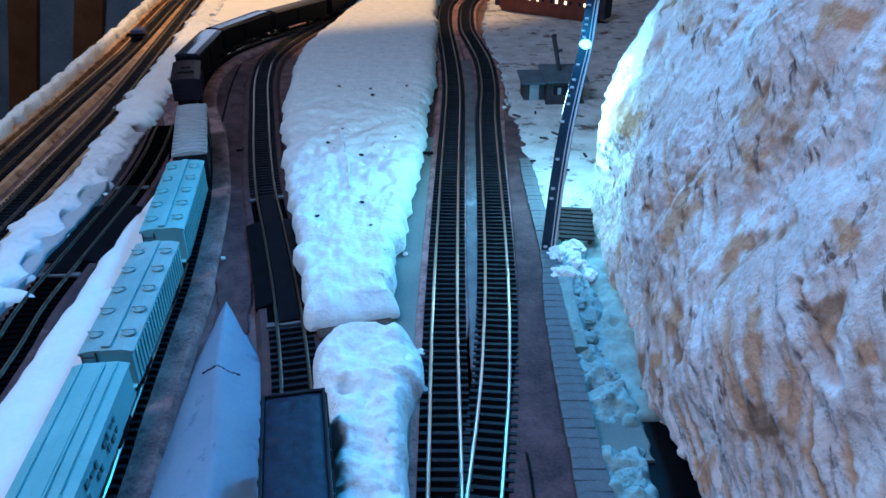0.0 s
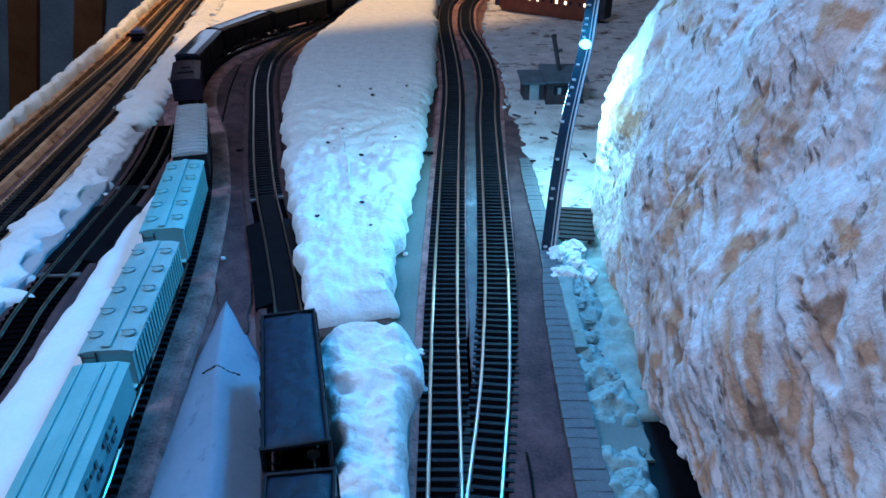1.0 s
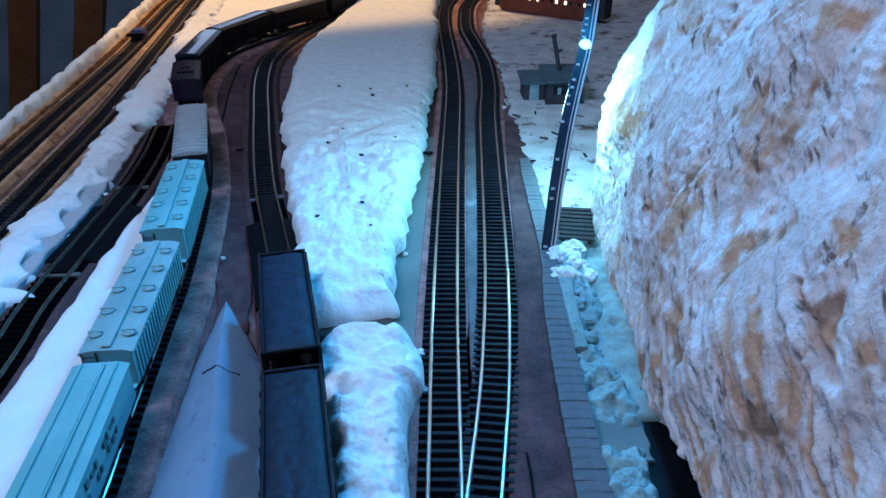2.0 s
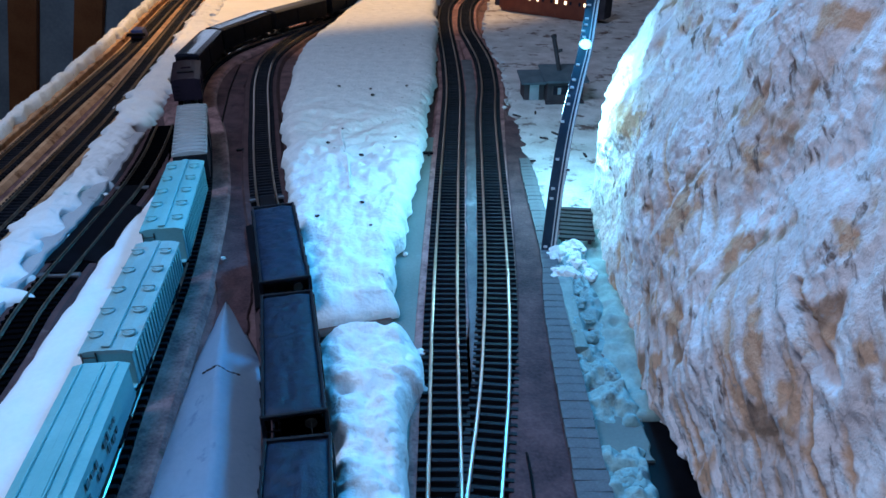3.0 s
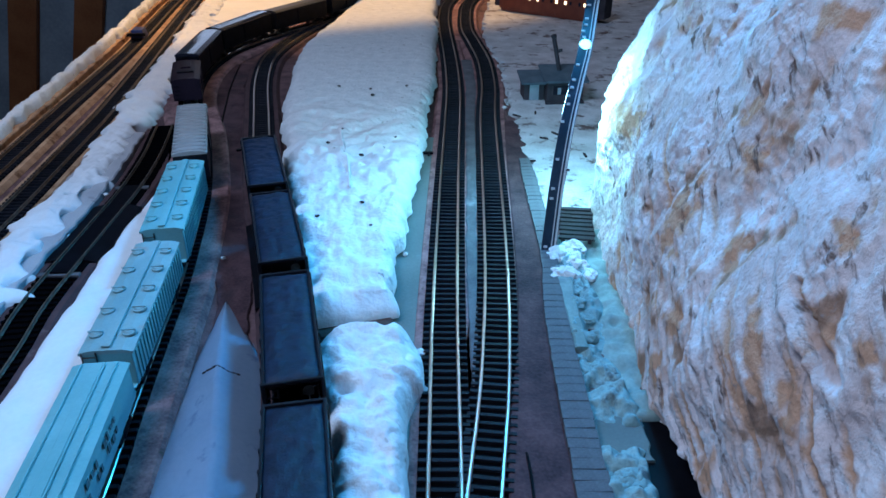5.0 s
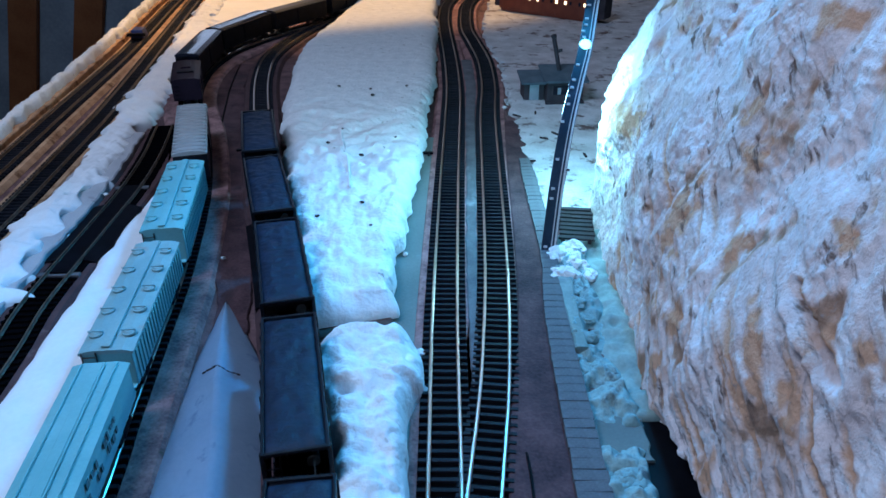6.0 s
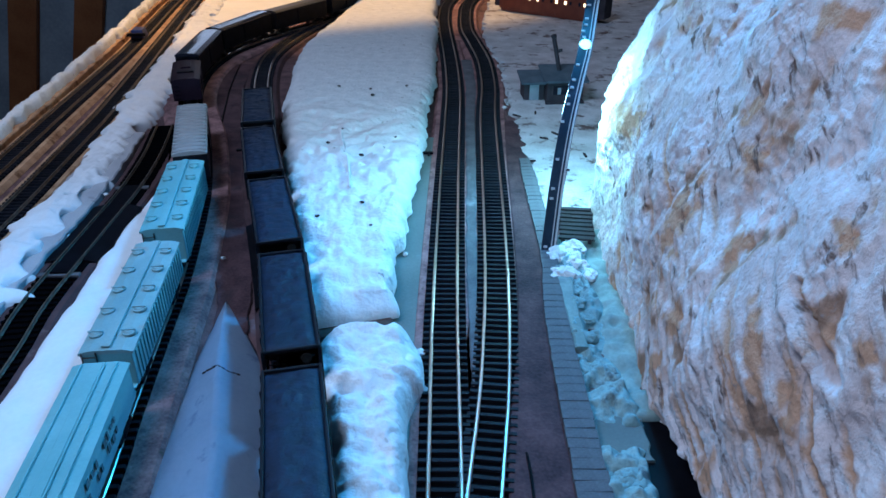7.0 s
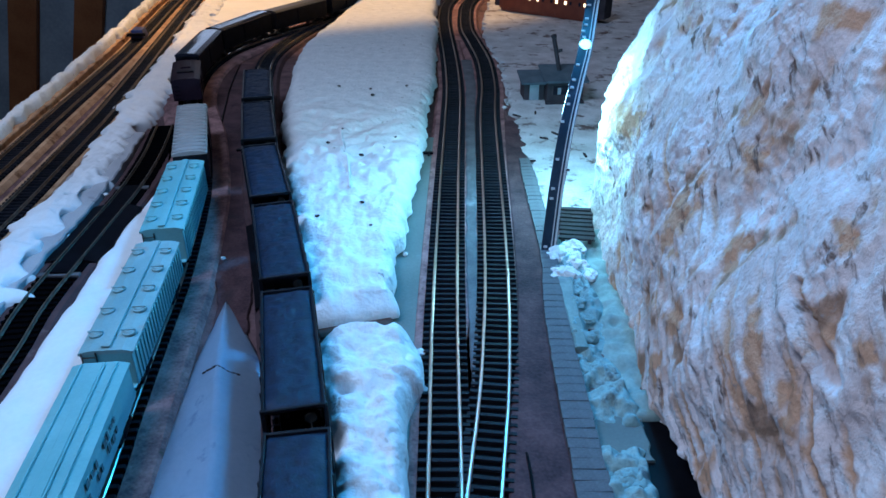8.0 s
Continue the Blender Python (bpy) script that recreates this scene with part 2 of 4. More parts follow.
def spline(pts, step):
    """A smooth line through pts, resampled at even steps: (points, ways, length)."""
    p = [np.array(q, float) for q in pts]
    p = [2 * p[0] - p[1]] + p + [2 * p[-1] - p[-2]]
    out = []
    for i in range(1, len(p) - 2):
        for k in range(24):
            t = k / 24
            a, b, c, d = p[i - 1], p[i], p[i + 1], p[i + 2]
            out.append(0.5 * (2 * b + (c - a) * t + (2 * a - 5 * b + 4 * c - d) * t * t + (3 * b - a - 3 * c + d) * t ** 3))
    out.append(p[-2])
    out = np.array(out)
    s = np.concatenate([[0], np.cumsum(np.linalg.norm(np.diff(out, axis=0), axis=1))])
    n = max(2, int(s[-1] / step) + 1)
    at = np.linspace(0, s[-1], n)
    q = np.stack([np.interp(at, s, out[:, k]) for k in range(out.shape[1])], 1)
    w = np.gradient(q, axis=0)
    w /= np.linalg.norm(w, axis=1)[:, None]
    return q, w, s[-1]


def sweep(bm, pts, ways, profile, z=0.0):
    """Carries a closed profile of (side, up) along a level line."""
    rings = []
    for q, w in zip(pts, ways):
        side = np.array([w[1], -w[0]])
        rings.append([bm.verts.new((q[0] + side[0] * a, q[1] + side[1] * a, z + b)) for a, b in profile])
    k = len(profile)
    for r0, r1 in zip(rings, rings[1:]):
        for i in range(k):
            bm.faces.new((r0[i], r0[(i + 1) % k], r1[(i + 1) % k], r1[i]))
    bm.faces.new(rings[0])
    bm.faces.new(rings[-1][::-1])
    return bm


def fbm(x, y, z, octaves=4):
    return noise.fractal(Vector((x, y, z)), 1.0, 2.0, octaves)


def bank(name, pts, height, material, step=0.003, power=4.0, lumps=0.006, lump_size=0.03, ragged=0.006, rag_size=0.02, base=0.0, seed=0.0, label="", category="snow bank", lean=0.0, smooth_from=0.0, grit=0.12, pits=()):
    """A drift of snow along a line of (x, y, left half, right half): a lumpy back with ragged edges that fall to the base."""
    q, w, length = spline(pts, step)
    wide = max(max(p[2] + p[3] for p in pts) / step, 8)
    nu = int(min(wide, 110))
    bm = bmesh.new()
    rows = []
    n = len(q)
    for i in range(n):
        way = w[i][:2] / np.linalg.norm(w[i][:2])
        side = np.array([way[1], -way[0]])
        end = min(i, n - 1 - i) * step
        row = []
        for j in range(nu + 1):
            u = -1 + 2 * j / nu
            half = q[i][3] if u > 0 else q[i][2]
            half = half + ragged * fbm(q[i][0] / rag_size, q[i][1] / rag_size, seed + (5 if u > 0 else 0), 2) * abs(u) ** 3
            x, y = q[i][0] + side[0] * u * half, q[i][1] + side[1] * u * half
            rise = max(0.0, 1 - abs(u) ** power) ** (1 / 2.2)
            rise *= min(1.0, (end + 0.0005) / (height * 0.8)) ** 0.5
            clump = 0.45 - noise.voronoi(Vector((x / lump_size * 2.2 + 0.6 * fbm(x * 60, y * 60, seed, 2), y / lump_size * 2.2, seed)))[0][0]
            soft = smooth_from and min(1.0, max(0.05, 1.2 - (y - smooth_from) * 4.0)) or 1.0
            lump = soft * (0.8 * lumps * fbm(x / lump_size, y / lump_size, seed, 4) + 0.75 * lumps * clump + grit * lumps * fbm(x / lump_size * 3, y / lump_size * 3, seed + 9, 3))
            for px, py, pr, pd in pits:
                lump -= pd * math.exp(-((x - px) ** 2 + (y - py) ** 2) / pr ** 2)
            z = base + (height + lump + lean * u * half) * rise
            row.append(bm.verts.new((x, y, max(z, base - 0.001))))
        rows.append(row)
    for r0, r1 in zip(rows, rows[1:]):
        for j in range(nu):
            bm.faces.new((r0[j], r0[j + 1], r1[j + 1], r1[j]))
    rim = [r[0] for r in rows] + rows[-1][1:] + [r[-1] for r in rows[:-1]][::-1] + rows[0][1:-1][::-1]
    low = [bm.verts.new((v.co.x, v.co.y, base - 0.002)) for v in rim]
    for i in range(len(rim)):
        k = (i + 1) % len(rim)
        bm.faces.new((rim[i], rim[k], low[k], low[i]))
    ob = part(name, bm, material, smooth=True)
    return tagged(ob, label, category)


def strip(name, pts, z0, z1, material, label, category, kind="structure", ragged=0.0, step=0.004, seed=0.0):
    """A flat board or sheet along a line of (x, y, left half, right half), from z0 up to z1."""
    q, w, _ = spline(pts, step)
    bm = bmesh.new()
    rings = []
    for p, d in zip(q, w):
        d = d[:2] / np.linalg.norm(d[:2])
        side = np.array([d[1], -d[0]])
        a = -p[2] + ragged * fbm(p[0] * 60, p[1] * 60, seed, 4)
        b = p[3] + ragged * fbm(p[0] * 60, p[1] * 60, seed + 7, 4)
        lip = min(0.0012, (z1 - z0) * 0.4)
        prof = [(a, z0), (b, z0), (b, z1 - lip), (b - lip, z1), (a + lip, z1), (a, z1 - lip)]
        rings.append([bm.verts.new((p[0] + side[0] * s, p[1] + side[1] * s, z)) for s, z in prof])
    for r0, r1 in zip(rings, rings[1:]):
        for i in range(6):
            bm.faces.new((r0[i], r0[(i + 1) % 6], r1[(i + 1) % 6], r1[i]))
    bm.faces.new(rings[0])
    bm.faces.new(rings[-1][::-1])
    return tagged(part(name, bm, material), label, category, kind=kind)

# ---------------------------------------------------------------- the room and the table


def slab(name, x0, x1, y0, y1, z0, z1, material, label, category):
    bm = box(bmesh.new(), x1 - x0, y1 - y0, z1 - z0, (x0 + x1) / 2, (y0 + y1) / 2, (z0 + z1) / 2)
    return tagged(part(name, bm, material), label, category, kind="structure")


slab("floor", -2.2, 2.4, -1.6, 3.4, -0.95, -0.9, FLOOR, "dark floor of the room under the layout table", "floor")
slab("wall_south", -2.2, 2.4, -1.65, -1.6, -0.9, 1.6, ROOM, "plain grey painted wall behind the viewer", "wall")
slab("wall_north", -2.2, 2.4, 3.4, 3.45, -0.9, 1.6, ROOM, "plain grey painted wall beyond the far end", "wall")
slab("wall_east", 2.4, 2.45, -1.6, 3.4, -0.9, 1.6, ROOM, "plain grey painted side wall of the room", "wall")
slab("wall_west", -2.25, -2.2, -1.6, 3.4, -0.9, 1.6, ROOM, "plain grey painted side wall of the room", "wall")
slab("ceiling", -2.2, 2.4, -1.6, 3.4, 1.6, 1.65, ROOM, "plain grey painted ceiling of the room", "ceiling")


def table():
    """The layout's board: a plate whose far left edge runs slantwise, with legs that stand on the floor."""
    t = tagged(new("layout_table"), "broad brown painted plywood table carrying the model railway", "table")
    bm = bmesh.new()
    rim = [(-0.52, -0.95), (1.2, -0.95), (1.2, 2.6), (-0.74, 2.6), (-0.60, 1.55), (-0.515, 0.8), (-0.50, 0.4)]
    top = [bm.verts.new((x, y, 0.0)) for x, y in rim]
    low = [bm.verts.new((x, y, -0.02)) for x, y in rim]
    bm.faces.new(top)
    bm.faces.new(low[::-1])
    for i in range(len(rim)):
        k = (i + 1) % len(rim)
        bm.faces.new((top[i], low[i], low[k], top[k]))
    part("tabletop", bm, EARTH, t)
    leg = part("leg", box(bmesh.new(), 0.05, 0.05, 0.88, 0, 0, -0.46, 0.004), POST, t, m=pose(-0.44, -0.87, 0))
    for x, y in ((1.12, -0.87), (1.12, 2.5), (-0.62, 2.5)):
        again(leg, pose(x, y, 0))


table()


def boards():
    """Dark boarded wall with brown posts beyond the table's far left edge."""
    b = tagged(new("boarded_wall"), "dark blue boarded wall with brown wooden posts, dim", "wall", kind="structure")
    part("backing", box(bmesh.new(), 1.53, 0.03, 2.4, -1.445, 1.98, 0.25), BOARD, b)
    bm = bmesh.new()
    box(bm, 0.072, 0.022, 1.6, 0, 0, 0, 0.004)
    first = part("post", bm, POST, b, m=pose(-1.055, 1.953, 0.0, 0, 15, 0))
    for x in (-0.885, -1.23, -1.41, -1.60):
        again(first, pose(x, 1.953, 0.0, 0, 15, 0))


boards()

# ---------------------------------------------------------------- tracks
RAILHEAD = 0.010
TRACK_A = [(0.002, -0.30), (0.001, 0.05), (0.001, 0.30), (0.001, 0.40), (0.002, 0.477), (0.004, 0.57), (0.007, 0.694), (0.012, 0.87), (0.014, 0.99), (0.011, 1.135), (0.003, 1.327), (0.002, 1.445), (0.010, 1.56), (0.05, 1.75)]
TRACK_B = [(0.012, 0.20), (0.022, 0.275), (0.031, 0.347), (0.036, 0.404), (0.041, 0.477), (0.045, 0.57), (0.049, 0.694), (0.055, 0.87), (0.062, 0.987), (0.062, 1.115), (0.051, 1.234), (0.042, 1.327), (0.043, 1.445), (0.053, 1.56), (0.095, 1.75)]
TRACK_C = [(-0.040, -0.75), (-0.040, -0.30), (-0.048, 0.05), (-0.060, 0.20), (-0.072, 0.267), (-0.090, 0.352), (-0.102, 0.404), (-0.121, 0.477), (-0.148, 0.57), (-0.167, 0.633), (-0.183, 0.694), (-0.202, 0.774), (-0.223, 0.87), (-0.249, 0.99), (-0.263, 1.08), (-0.267, 1.15), (-0.258, 1.23), (-0.235, 1.33), (-0.195, 1.47), (-0.13, 1.65)]
TRACK_D = [(-0.150, -0.20), (-0.168, 0.10), (-0.185, 0.27), (-0.193, 0.331), (-0.202, 0.41), (-0.211, 0.49), (-0.234, 0.626), (-0.258, 0.72), (-0.288, 0.82), (-0.325, 0.92), (-0.345, 1.02), (-0.346, 1.12), (-0.324, 1.21), (-0.272, 1.31), (-0.215, 1.41), (-0.16, 1.56), (-0.12, 1.72)]
TRACK_E = [(-0.270, 0.10), (-0.284, 0.30), (-0.291, 0.389), (-0.298, 0.442), (-0.300, 0.493), (-0.301, 0.564), (-0.303, 0.653), (-0.312, 0.74), (-0.328, 0.83)]
TRACK_F = [(-0.380, 0.30), (-0.388, 0.45), (-0.394, 0.586), (-0.404, 0.717), (-0.422, 0.914), (-0.462, 1.206), (-0.512, 1.56), (-0.545, 1.80)]
TRACK_G = [(-0.430, 0.30), (-0.443, 0.50), (-0.459, 0.709), (-0.474, 0.87), (-0.493, 1.096), (-0.512, 1.264), (-0.547, 1.526), (-0.58, 1.80)]

sleeper_bm = box(bmesh.new(), 0.030, 0.0027, 0.0022, 0, 0, 0, 0.0003)
SLEEPER = bpy.data.meshes.new("sleeper")
sleeper_bm.to_mesh(SLEEPER)
sleeper_bm.free()
SLEEPER.materials.append(TIE)
# a darker copy of the sleeper, for one track
SLEEPER_DARK = SLEEPER.copy()
SLEEPER_DARK.materials.clear()
SLEEPER_DARK.materials.append(NEAR_BLACK)


def track(pts, label, rail_mat, bed_mat, bed=0.024, skip=(), tie=SLEEPER):
    """Roadbed, two rails on their chairs and every sleeper."""
    t = tagged(new("railway_track"), label, "railway track", group="model railway tracks", kind="structure")
    q, w, length = spline(pts, 0.004)
    lay = RAILHEAD - 0.0047
    part("roadbed", sweep(bmesh.new(), q, w, [(-bed, 0.0005), (bed, 0.0005), (bed - 0.004, lay), (-bed + 0.004, lay)]), bed_mat, t)
    # near-black sheet under the sleepers that fills their gaps
    part("sleeper_web", sweep(bmesh.new(), q, w, [(-0.0152, lay - 0.001), (0.0152, lay - 0.001), (0.0150, lay + 0.0005), (-0.0150, lay + 0.0005)]), NEAR_BLACK, t)
    for side in (-1, 1):
        c = side * 0.00885
        prof = [(-0.0011, -0.0027), (0.0011, -0.0027), (0.0011, -0.0022), (0.0004, -0.0018), (0.0004, -0.0008), (0.00048, -0.0006), (0.00048, 0), (-0.00048, 0), (-0.00048, -0.0006), (-0.0004, -0.0008), (-0.0004, -0.0018), (-0.0011, -0.0022)]
        part("rail", sweep(bmesh.new(), q, w, [(c + a, b) for a, b in prof], RAILHEAD), rail_mat, t)
    q, w, length = spline(pts, 0.0070)
    for i in range(len(q)):
        if any(a < q[i][1] < b for a, b in skip):
            continue
        o = new("sleeper", tie)
        o.parent = t
        o.matrix_basis = pose(q[i][0], q[i][1], lay + 0.0012 + random.uniform(-0.0001, 0.0001), 0, 0, math.degrees(math.atan2(-w[i][0], w[i][1])) + random.uniform(-0.6, 0.6))
    return t


track(TRACK_A, "straight model track with bright nickel rails on black sleepers", RAIL, CORK)
track(TRACK_B, "bright railed model track converging on the one beside it", RAIL, CORK)
# bed colour darkened for the shade that lies beside the snow bank
track(TRACK_C, "model track carrying the moving coal train", RAIL, BED_DARK, skip=((0.425, 0.635),))
track(TRACK_D, "model track under the standing train of pale hoppers", RAIL, CORK, bed=0.034)
track(TRACK_E, "dull model track with black plates beside the snow drift", RAIL_OLD, BED_DARK, skip=((0.49, 0.66),), tie=SLEEPER_DARK)
track(TRACK_F, "dull brown railed track on tan ballast", RAIL_OLD, TAN)
track(TRACK_G, "outermost brown railed track on tan ballast beside the table edge", RAIL_OLD, TAN)


def line_at(pts, step=0.002):
    q, w, length = spline(pts, step)
    return q, w, np.linspace(0, length, len(q))


LINES = {"C": line_at(TRACK_C), "D": line_at(TRACK_D), "E": line_at(TRACK_E), "G": line_at(TRACK_G)}


def s_of_y(line, y):
    q, w, s = LINES[line]
    return float(np.interp(y, q[:, 1], s))


def on_line(line, s):
    q, w, at = LINES[line]
    return float(np.interp(s, at, q[:, 0])), float(np.interp(s, at, q[:, 1]))


def car_pose(line, s_mid, base):
    """The pose of a car whose two bogies stand on the line, nose forwards along it."""
    (x0, y0), (x1, y1) = on_line(line, s_mid - base / 2), on_line(line, s_mid + base / 2)
    return pose((x0 + x1) / 2, (y0 + y1) / 2, RAILHEAD, 0, 0, math.degrees(math.atan2(x0 - x1, y1 - y0)))


def rerailer(line, y0, y1, half, label):
    """A black moulded plate that lies round and between the rails."""
    s0, s1 = s_of_y(line, y0), s_of_y(line, y1)
    pts = [on_line(line, s) for s in np.linspace(s0, s1, 12)]
    t = tagged(new("rerailer"), label, "track plate")
    q, w, _ = spline(pts, 0.005)
    part("middle_plate", sweep(bmesh.new(), q, w, [(-0.0076, 0.0053), (0.0076, 0.0053), (0.0070, 0.0090), (-0.0070, 0.0090)]), BLACK, t)
    k = len(q) // 4
    for side in (-1, 1):
        a, b = side * 0.0102, side * half
        prof = [(a, 0.0053), (b, 0.001), (b, 0.0058), (a, 0.0088)]
        part("side_plate", sweep(bmesh.new(), q[k // 2:-k], w[k // 2:-k], prof), BLACK, t)
    for i in (0, len(q) - 1):
        part("end_tie", box(bmesh.new(), 0.032, 0.005, 0.0022, 0, 0, 0.0064, 0.0004), KERB, t, m=pose(q[i][0], q[i][1], 0, 0, 0, math.degrees(math.atan2(-w[i][0], w[i][1]))))


rerailer("C", 0.428, 0.632, 0.023, "black moulded rerailing plate set into the train's track")
rerailer("E", 0.493, 0.657, 0.022, "black moulded plate in the dull track beside the snow")

# ---------------------------------------------------------------- boards and sheets on the table
strip("paper_strip", [(-0.022, 0.30, 0.012, 0.008), (-0.025, 0.42, 0.020, 0.008), (-0.020, 0.55, 0.024, 0.009), (-0.014, 0.70, 0.018, 0.006), (-0.010, 0.80, 0.012, 0.004)], 0.0006, 0.0045, PAPER, "grey green paper strip between snow bank and track", "paper strip")
strip("ballast_strip", [(0.0195, 0.36, 0.001, 0.001), (0.0212, 0.42, 0.003, 0.003), (0.022, 0.48, 0.0035, 0.0045), (0.0245, 0.57, 0.0045, 0.005), (0.0285, 0.69, 0.005, 0.0055), (0.0335, 0.87, 0.006, 0.006), (0.038, 0.99, 0.007, 0.007), (0.036, 1.13, 0.008, 0.008)], 0.004, 0.0063, KERB, "grey ballast strip between the two bright tracks", "ballast", ragged=0.0012, seed=2)
strip("roadside_board", [(0.050, 0.15, 0.020, 0.021), (0.054, 0.30, 0.018, 0.019), (0.062, 0.42, 0.010, 0.014), (0.070, 0.55, 0.010, 0.012), (0.080, 0.70, 0.014, 0.010), (0.090, 0.85, 0.016, 0.008)], 0.0008, 0.0068, ROADSIDE, "dark brown cork board along the track", "cork board")


def kerb():
    """A low kerb of short grey boards laid side by side along the trough."""
    k = tagged(new("kerb"), "grey weathered kerb of short boards along the trough", "kerb", kind="structure")
    q, w, _ = spline([(0.078, 0.15, 0.010, 0.012), (0.078, 0.27, 0.009, 0.010), (0.080, 0.43, 0.008, 0.008), (0.085, 0.52, 0.006, 0.007), (0.088, 0.66, 0.009, 0.005), (0.088, 0.72, 0.008, 0.003)], 0.0078)
    rnd = random.Random(12)
    for p, d in zip(q, w):
        wide = p[2] + p[3] + rnd.uniform(-0.0008, 0.0008)
        turn = math.degrees(math.atan2(-d[0], d[1])) + rnd.uniform(-1.5, 1.5)
        part("board", box(bmesh.new(), wide, 0.0076, 0.0098, 0, 0, 0.0049, 0.0004), KERB, k, m=pose(p[0] + (p[3] - p[2]) / 2, p[1], 0.0006 + rnd.uniform(-0.0003, 0.0003), rnd.uniform(-0.6, 0.6), rnd.uniform(-1, 1), turn))


kerb()
bank("trough_slope", [(0.116, 0.333, 0.012, 0.016), (0.115, 0.36, 0.014, 0.018), (0.116, 0.40, 0.014, 0.020), (0.121, 0.46, 0.016, 0.022), (0.122, 0.52, 0.018, 0.020), (0.120, 0.57, 0.018, 0.020)],
     0.004, PLASTER, step=0.0014, power=2.5, lumps=0.0050, lump_size=0.030, grit=0.3, ragged=0.009, rag_size=0.02, seed=33.0, lean=0.25, label="cream plaster slope at the foot of the rock", category="plaster slope", pits=((0.121, 0.43, 0.004, 0.004), (0.126, 0.365, 0.005, 0.006)))
bank("trough_rubble", [(0.096, 0.328, 0.010, 0.018), (0.098, 0.345, 0.015, 0.022), (0.097, 0.37, 0.013, 0.018), (0.096, 0.40, 0.011, 0.013), (0.100, 0.44, 0.010, 0.012), (0.102, 0.50, 0.011, 0.014), (0.106, 0.56, 0.012, 0.016)],
     0.007, TROUGH, step=0.0012, power=4, lumps=0.0100, lump_size=0.020, grit=0.4, ragged=0.010, rag_size=0.018, seed=21.0, label="lumpy pale teal plaster rubble bed of the trough", category="plaster bed", pits=((0.096, 0.385, 0.003, 0.008), (0.102, 0.42, 0.003, 0.008), (0.094, 0.36, 0.004, 0.008)))
bank("trough_rubble", [(0.096, 0.12, 0.014, 0.014), (0.097, 0.20, 0.014, 0.014), (0.098, 0.26, 0.016, 0.014), (0.099, 0.311, 0.016, 0.019)],
     0.009, TROUGH, step=0.0012, power=4, lumps=0.0090, lump_size=0.022, grit=0.4, ragged=0.010, rag_size=0.018, seed=27.0, label="crumpled blue plaster lump in the near trough", category="plaster bed", pits=((0.0985, 0.281, 0.0035, 0.014), (0.0945, 0.288, 0.0025, 0.010), (0.102, 0.287, 0.002, 0.010)))
strip("trough_card", [(0.102, 0.300, 0.018, 0.016), (0.102, 0.32, 0.018, 0.016), (0.102, 0.345, 0.018, 0.016)], 0.0014, 0.0034, PAPER, "grey card showing between the plaster lumps", "card", ragged=0.003)
strip("trough_card", [(0.0925, 0.395, 0.0045, 0.0045), (0.0925, 0.44, 0.005, 0.005), (0.0935, 0.502, 0.0060, 0.006)], 0.0010, 0.0105, PLASTER, "cream painted card strip beside the kerb", "card", ragged=0.0008)
# flat black sheet: darkness of the void under the rock, put in as colour
strip("dark_gully", [(0.128, 0.08, 0.018, 0.05), (0.130, 0.25, 0.020, 0.05), (0.132, 0.35, 0.012, 0.05)], 0.0004, 0.0012, BLACK, "black sheet standing in for the dark void under the rock", "gap")
strip("snowy_yard", [(0.115, 0.60, 0.022, 0.050), (0.125, 0.75, 0.036, 0.10), (0.150, 0.92, 0.065, 0.16), (0.175, 1.10, 0.090, 0.2), (0.20, 1.30, 0.13, 0.2), (0.25, 1.60, 0.15, 0.3), (0.3, 1.95, 0.16, 0.35)], 0.0004, 0.0072, YARD, "trampled snow covered yard round the shed", "snow ground", ragged=0.010, seed=3)
strip("left_shoulder", [(-0.330, 0.25, 0.026, 0.026), (-0.345, 0.45, 0.024, 0.026), (-0.350, 0.62, 0.020, 0.026), (-0.368, 0.80, 0.018, 0.026)], 0.0006, 0.010, CARD, "grey lavender foam ledge below the snow bank", "ledge", ragged=0.003)
strip("far_snow", [(-0.40, 1.02, 0.02, 0.03), (-0.40, 1.20, 0.03, 0.05), (-0.39, 1.40, 0.07, 0.12), (-0.40, 1.70, 0.10, 0.14), (-0.42, 2.1, 0.12, 0.16)], 0.0004, 0.0085, SNOW_SOFT, "smooth snow field lit by the warm lamp", "snow ground", ragged=0.006, seed=5)
# darker board colour takes in the shade behind the passing train
strip("earth_strip", [(-0.140, 0.22, 0.012, 0.012), (-0.150, 0.42, 0.012, 0.012), (-0.178, 0.55, 0.016, 0.016), (-0.206, 0.70, 0.022, 0.02), (-0.25, 0.86, 0.024, 0.02), (-0.293, 1.00, 0.022, 0.018), (-0.298, 1.12, 0.02, 0.018)], 0.0004, 0.0026, ROADSIDE, "brown cork strip between the two train tracks", "cork board", ragged=0.002)

# ---------------------------------------------------------------- snow
bank("snow_bank", [(-0.061, 0.4235, 0.028, 0.029), (-0.068, 0.45, 0.034, 0.032), (-0.078, 0.53, 0.040, 0.042), (-0.090, 0.68, 0.066, 0.066), (-0.105, 0.85, 0.086, 0.086), (-0.112, 1.00, 0.096, 0.102), (-0.115, 1.16, 0.102, 0.104), (-0.105, 1.32, 0.092, 0.096), (-0.085, 1.52, 0.085, 0.075), (-0.05, 1.80, 0.08, 0.07)],
     0.018, SNOW, step=0.0028, power=9, base=0.010, lumps=0.0075, lump_size=0.030, ragged=0.007, rag_size=0.022, smooth_from=0.62, grit=0.2, seed=1.0, label="long lumpy plaster snow bank between the tracks")
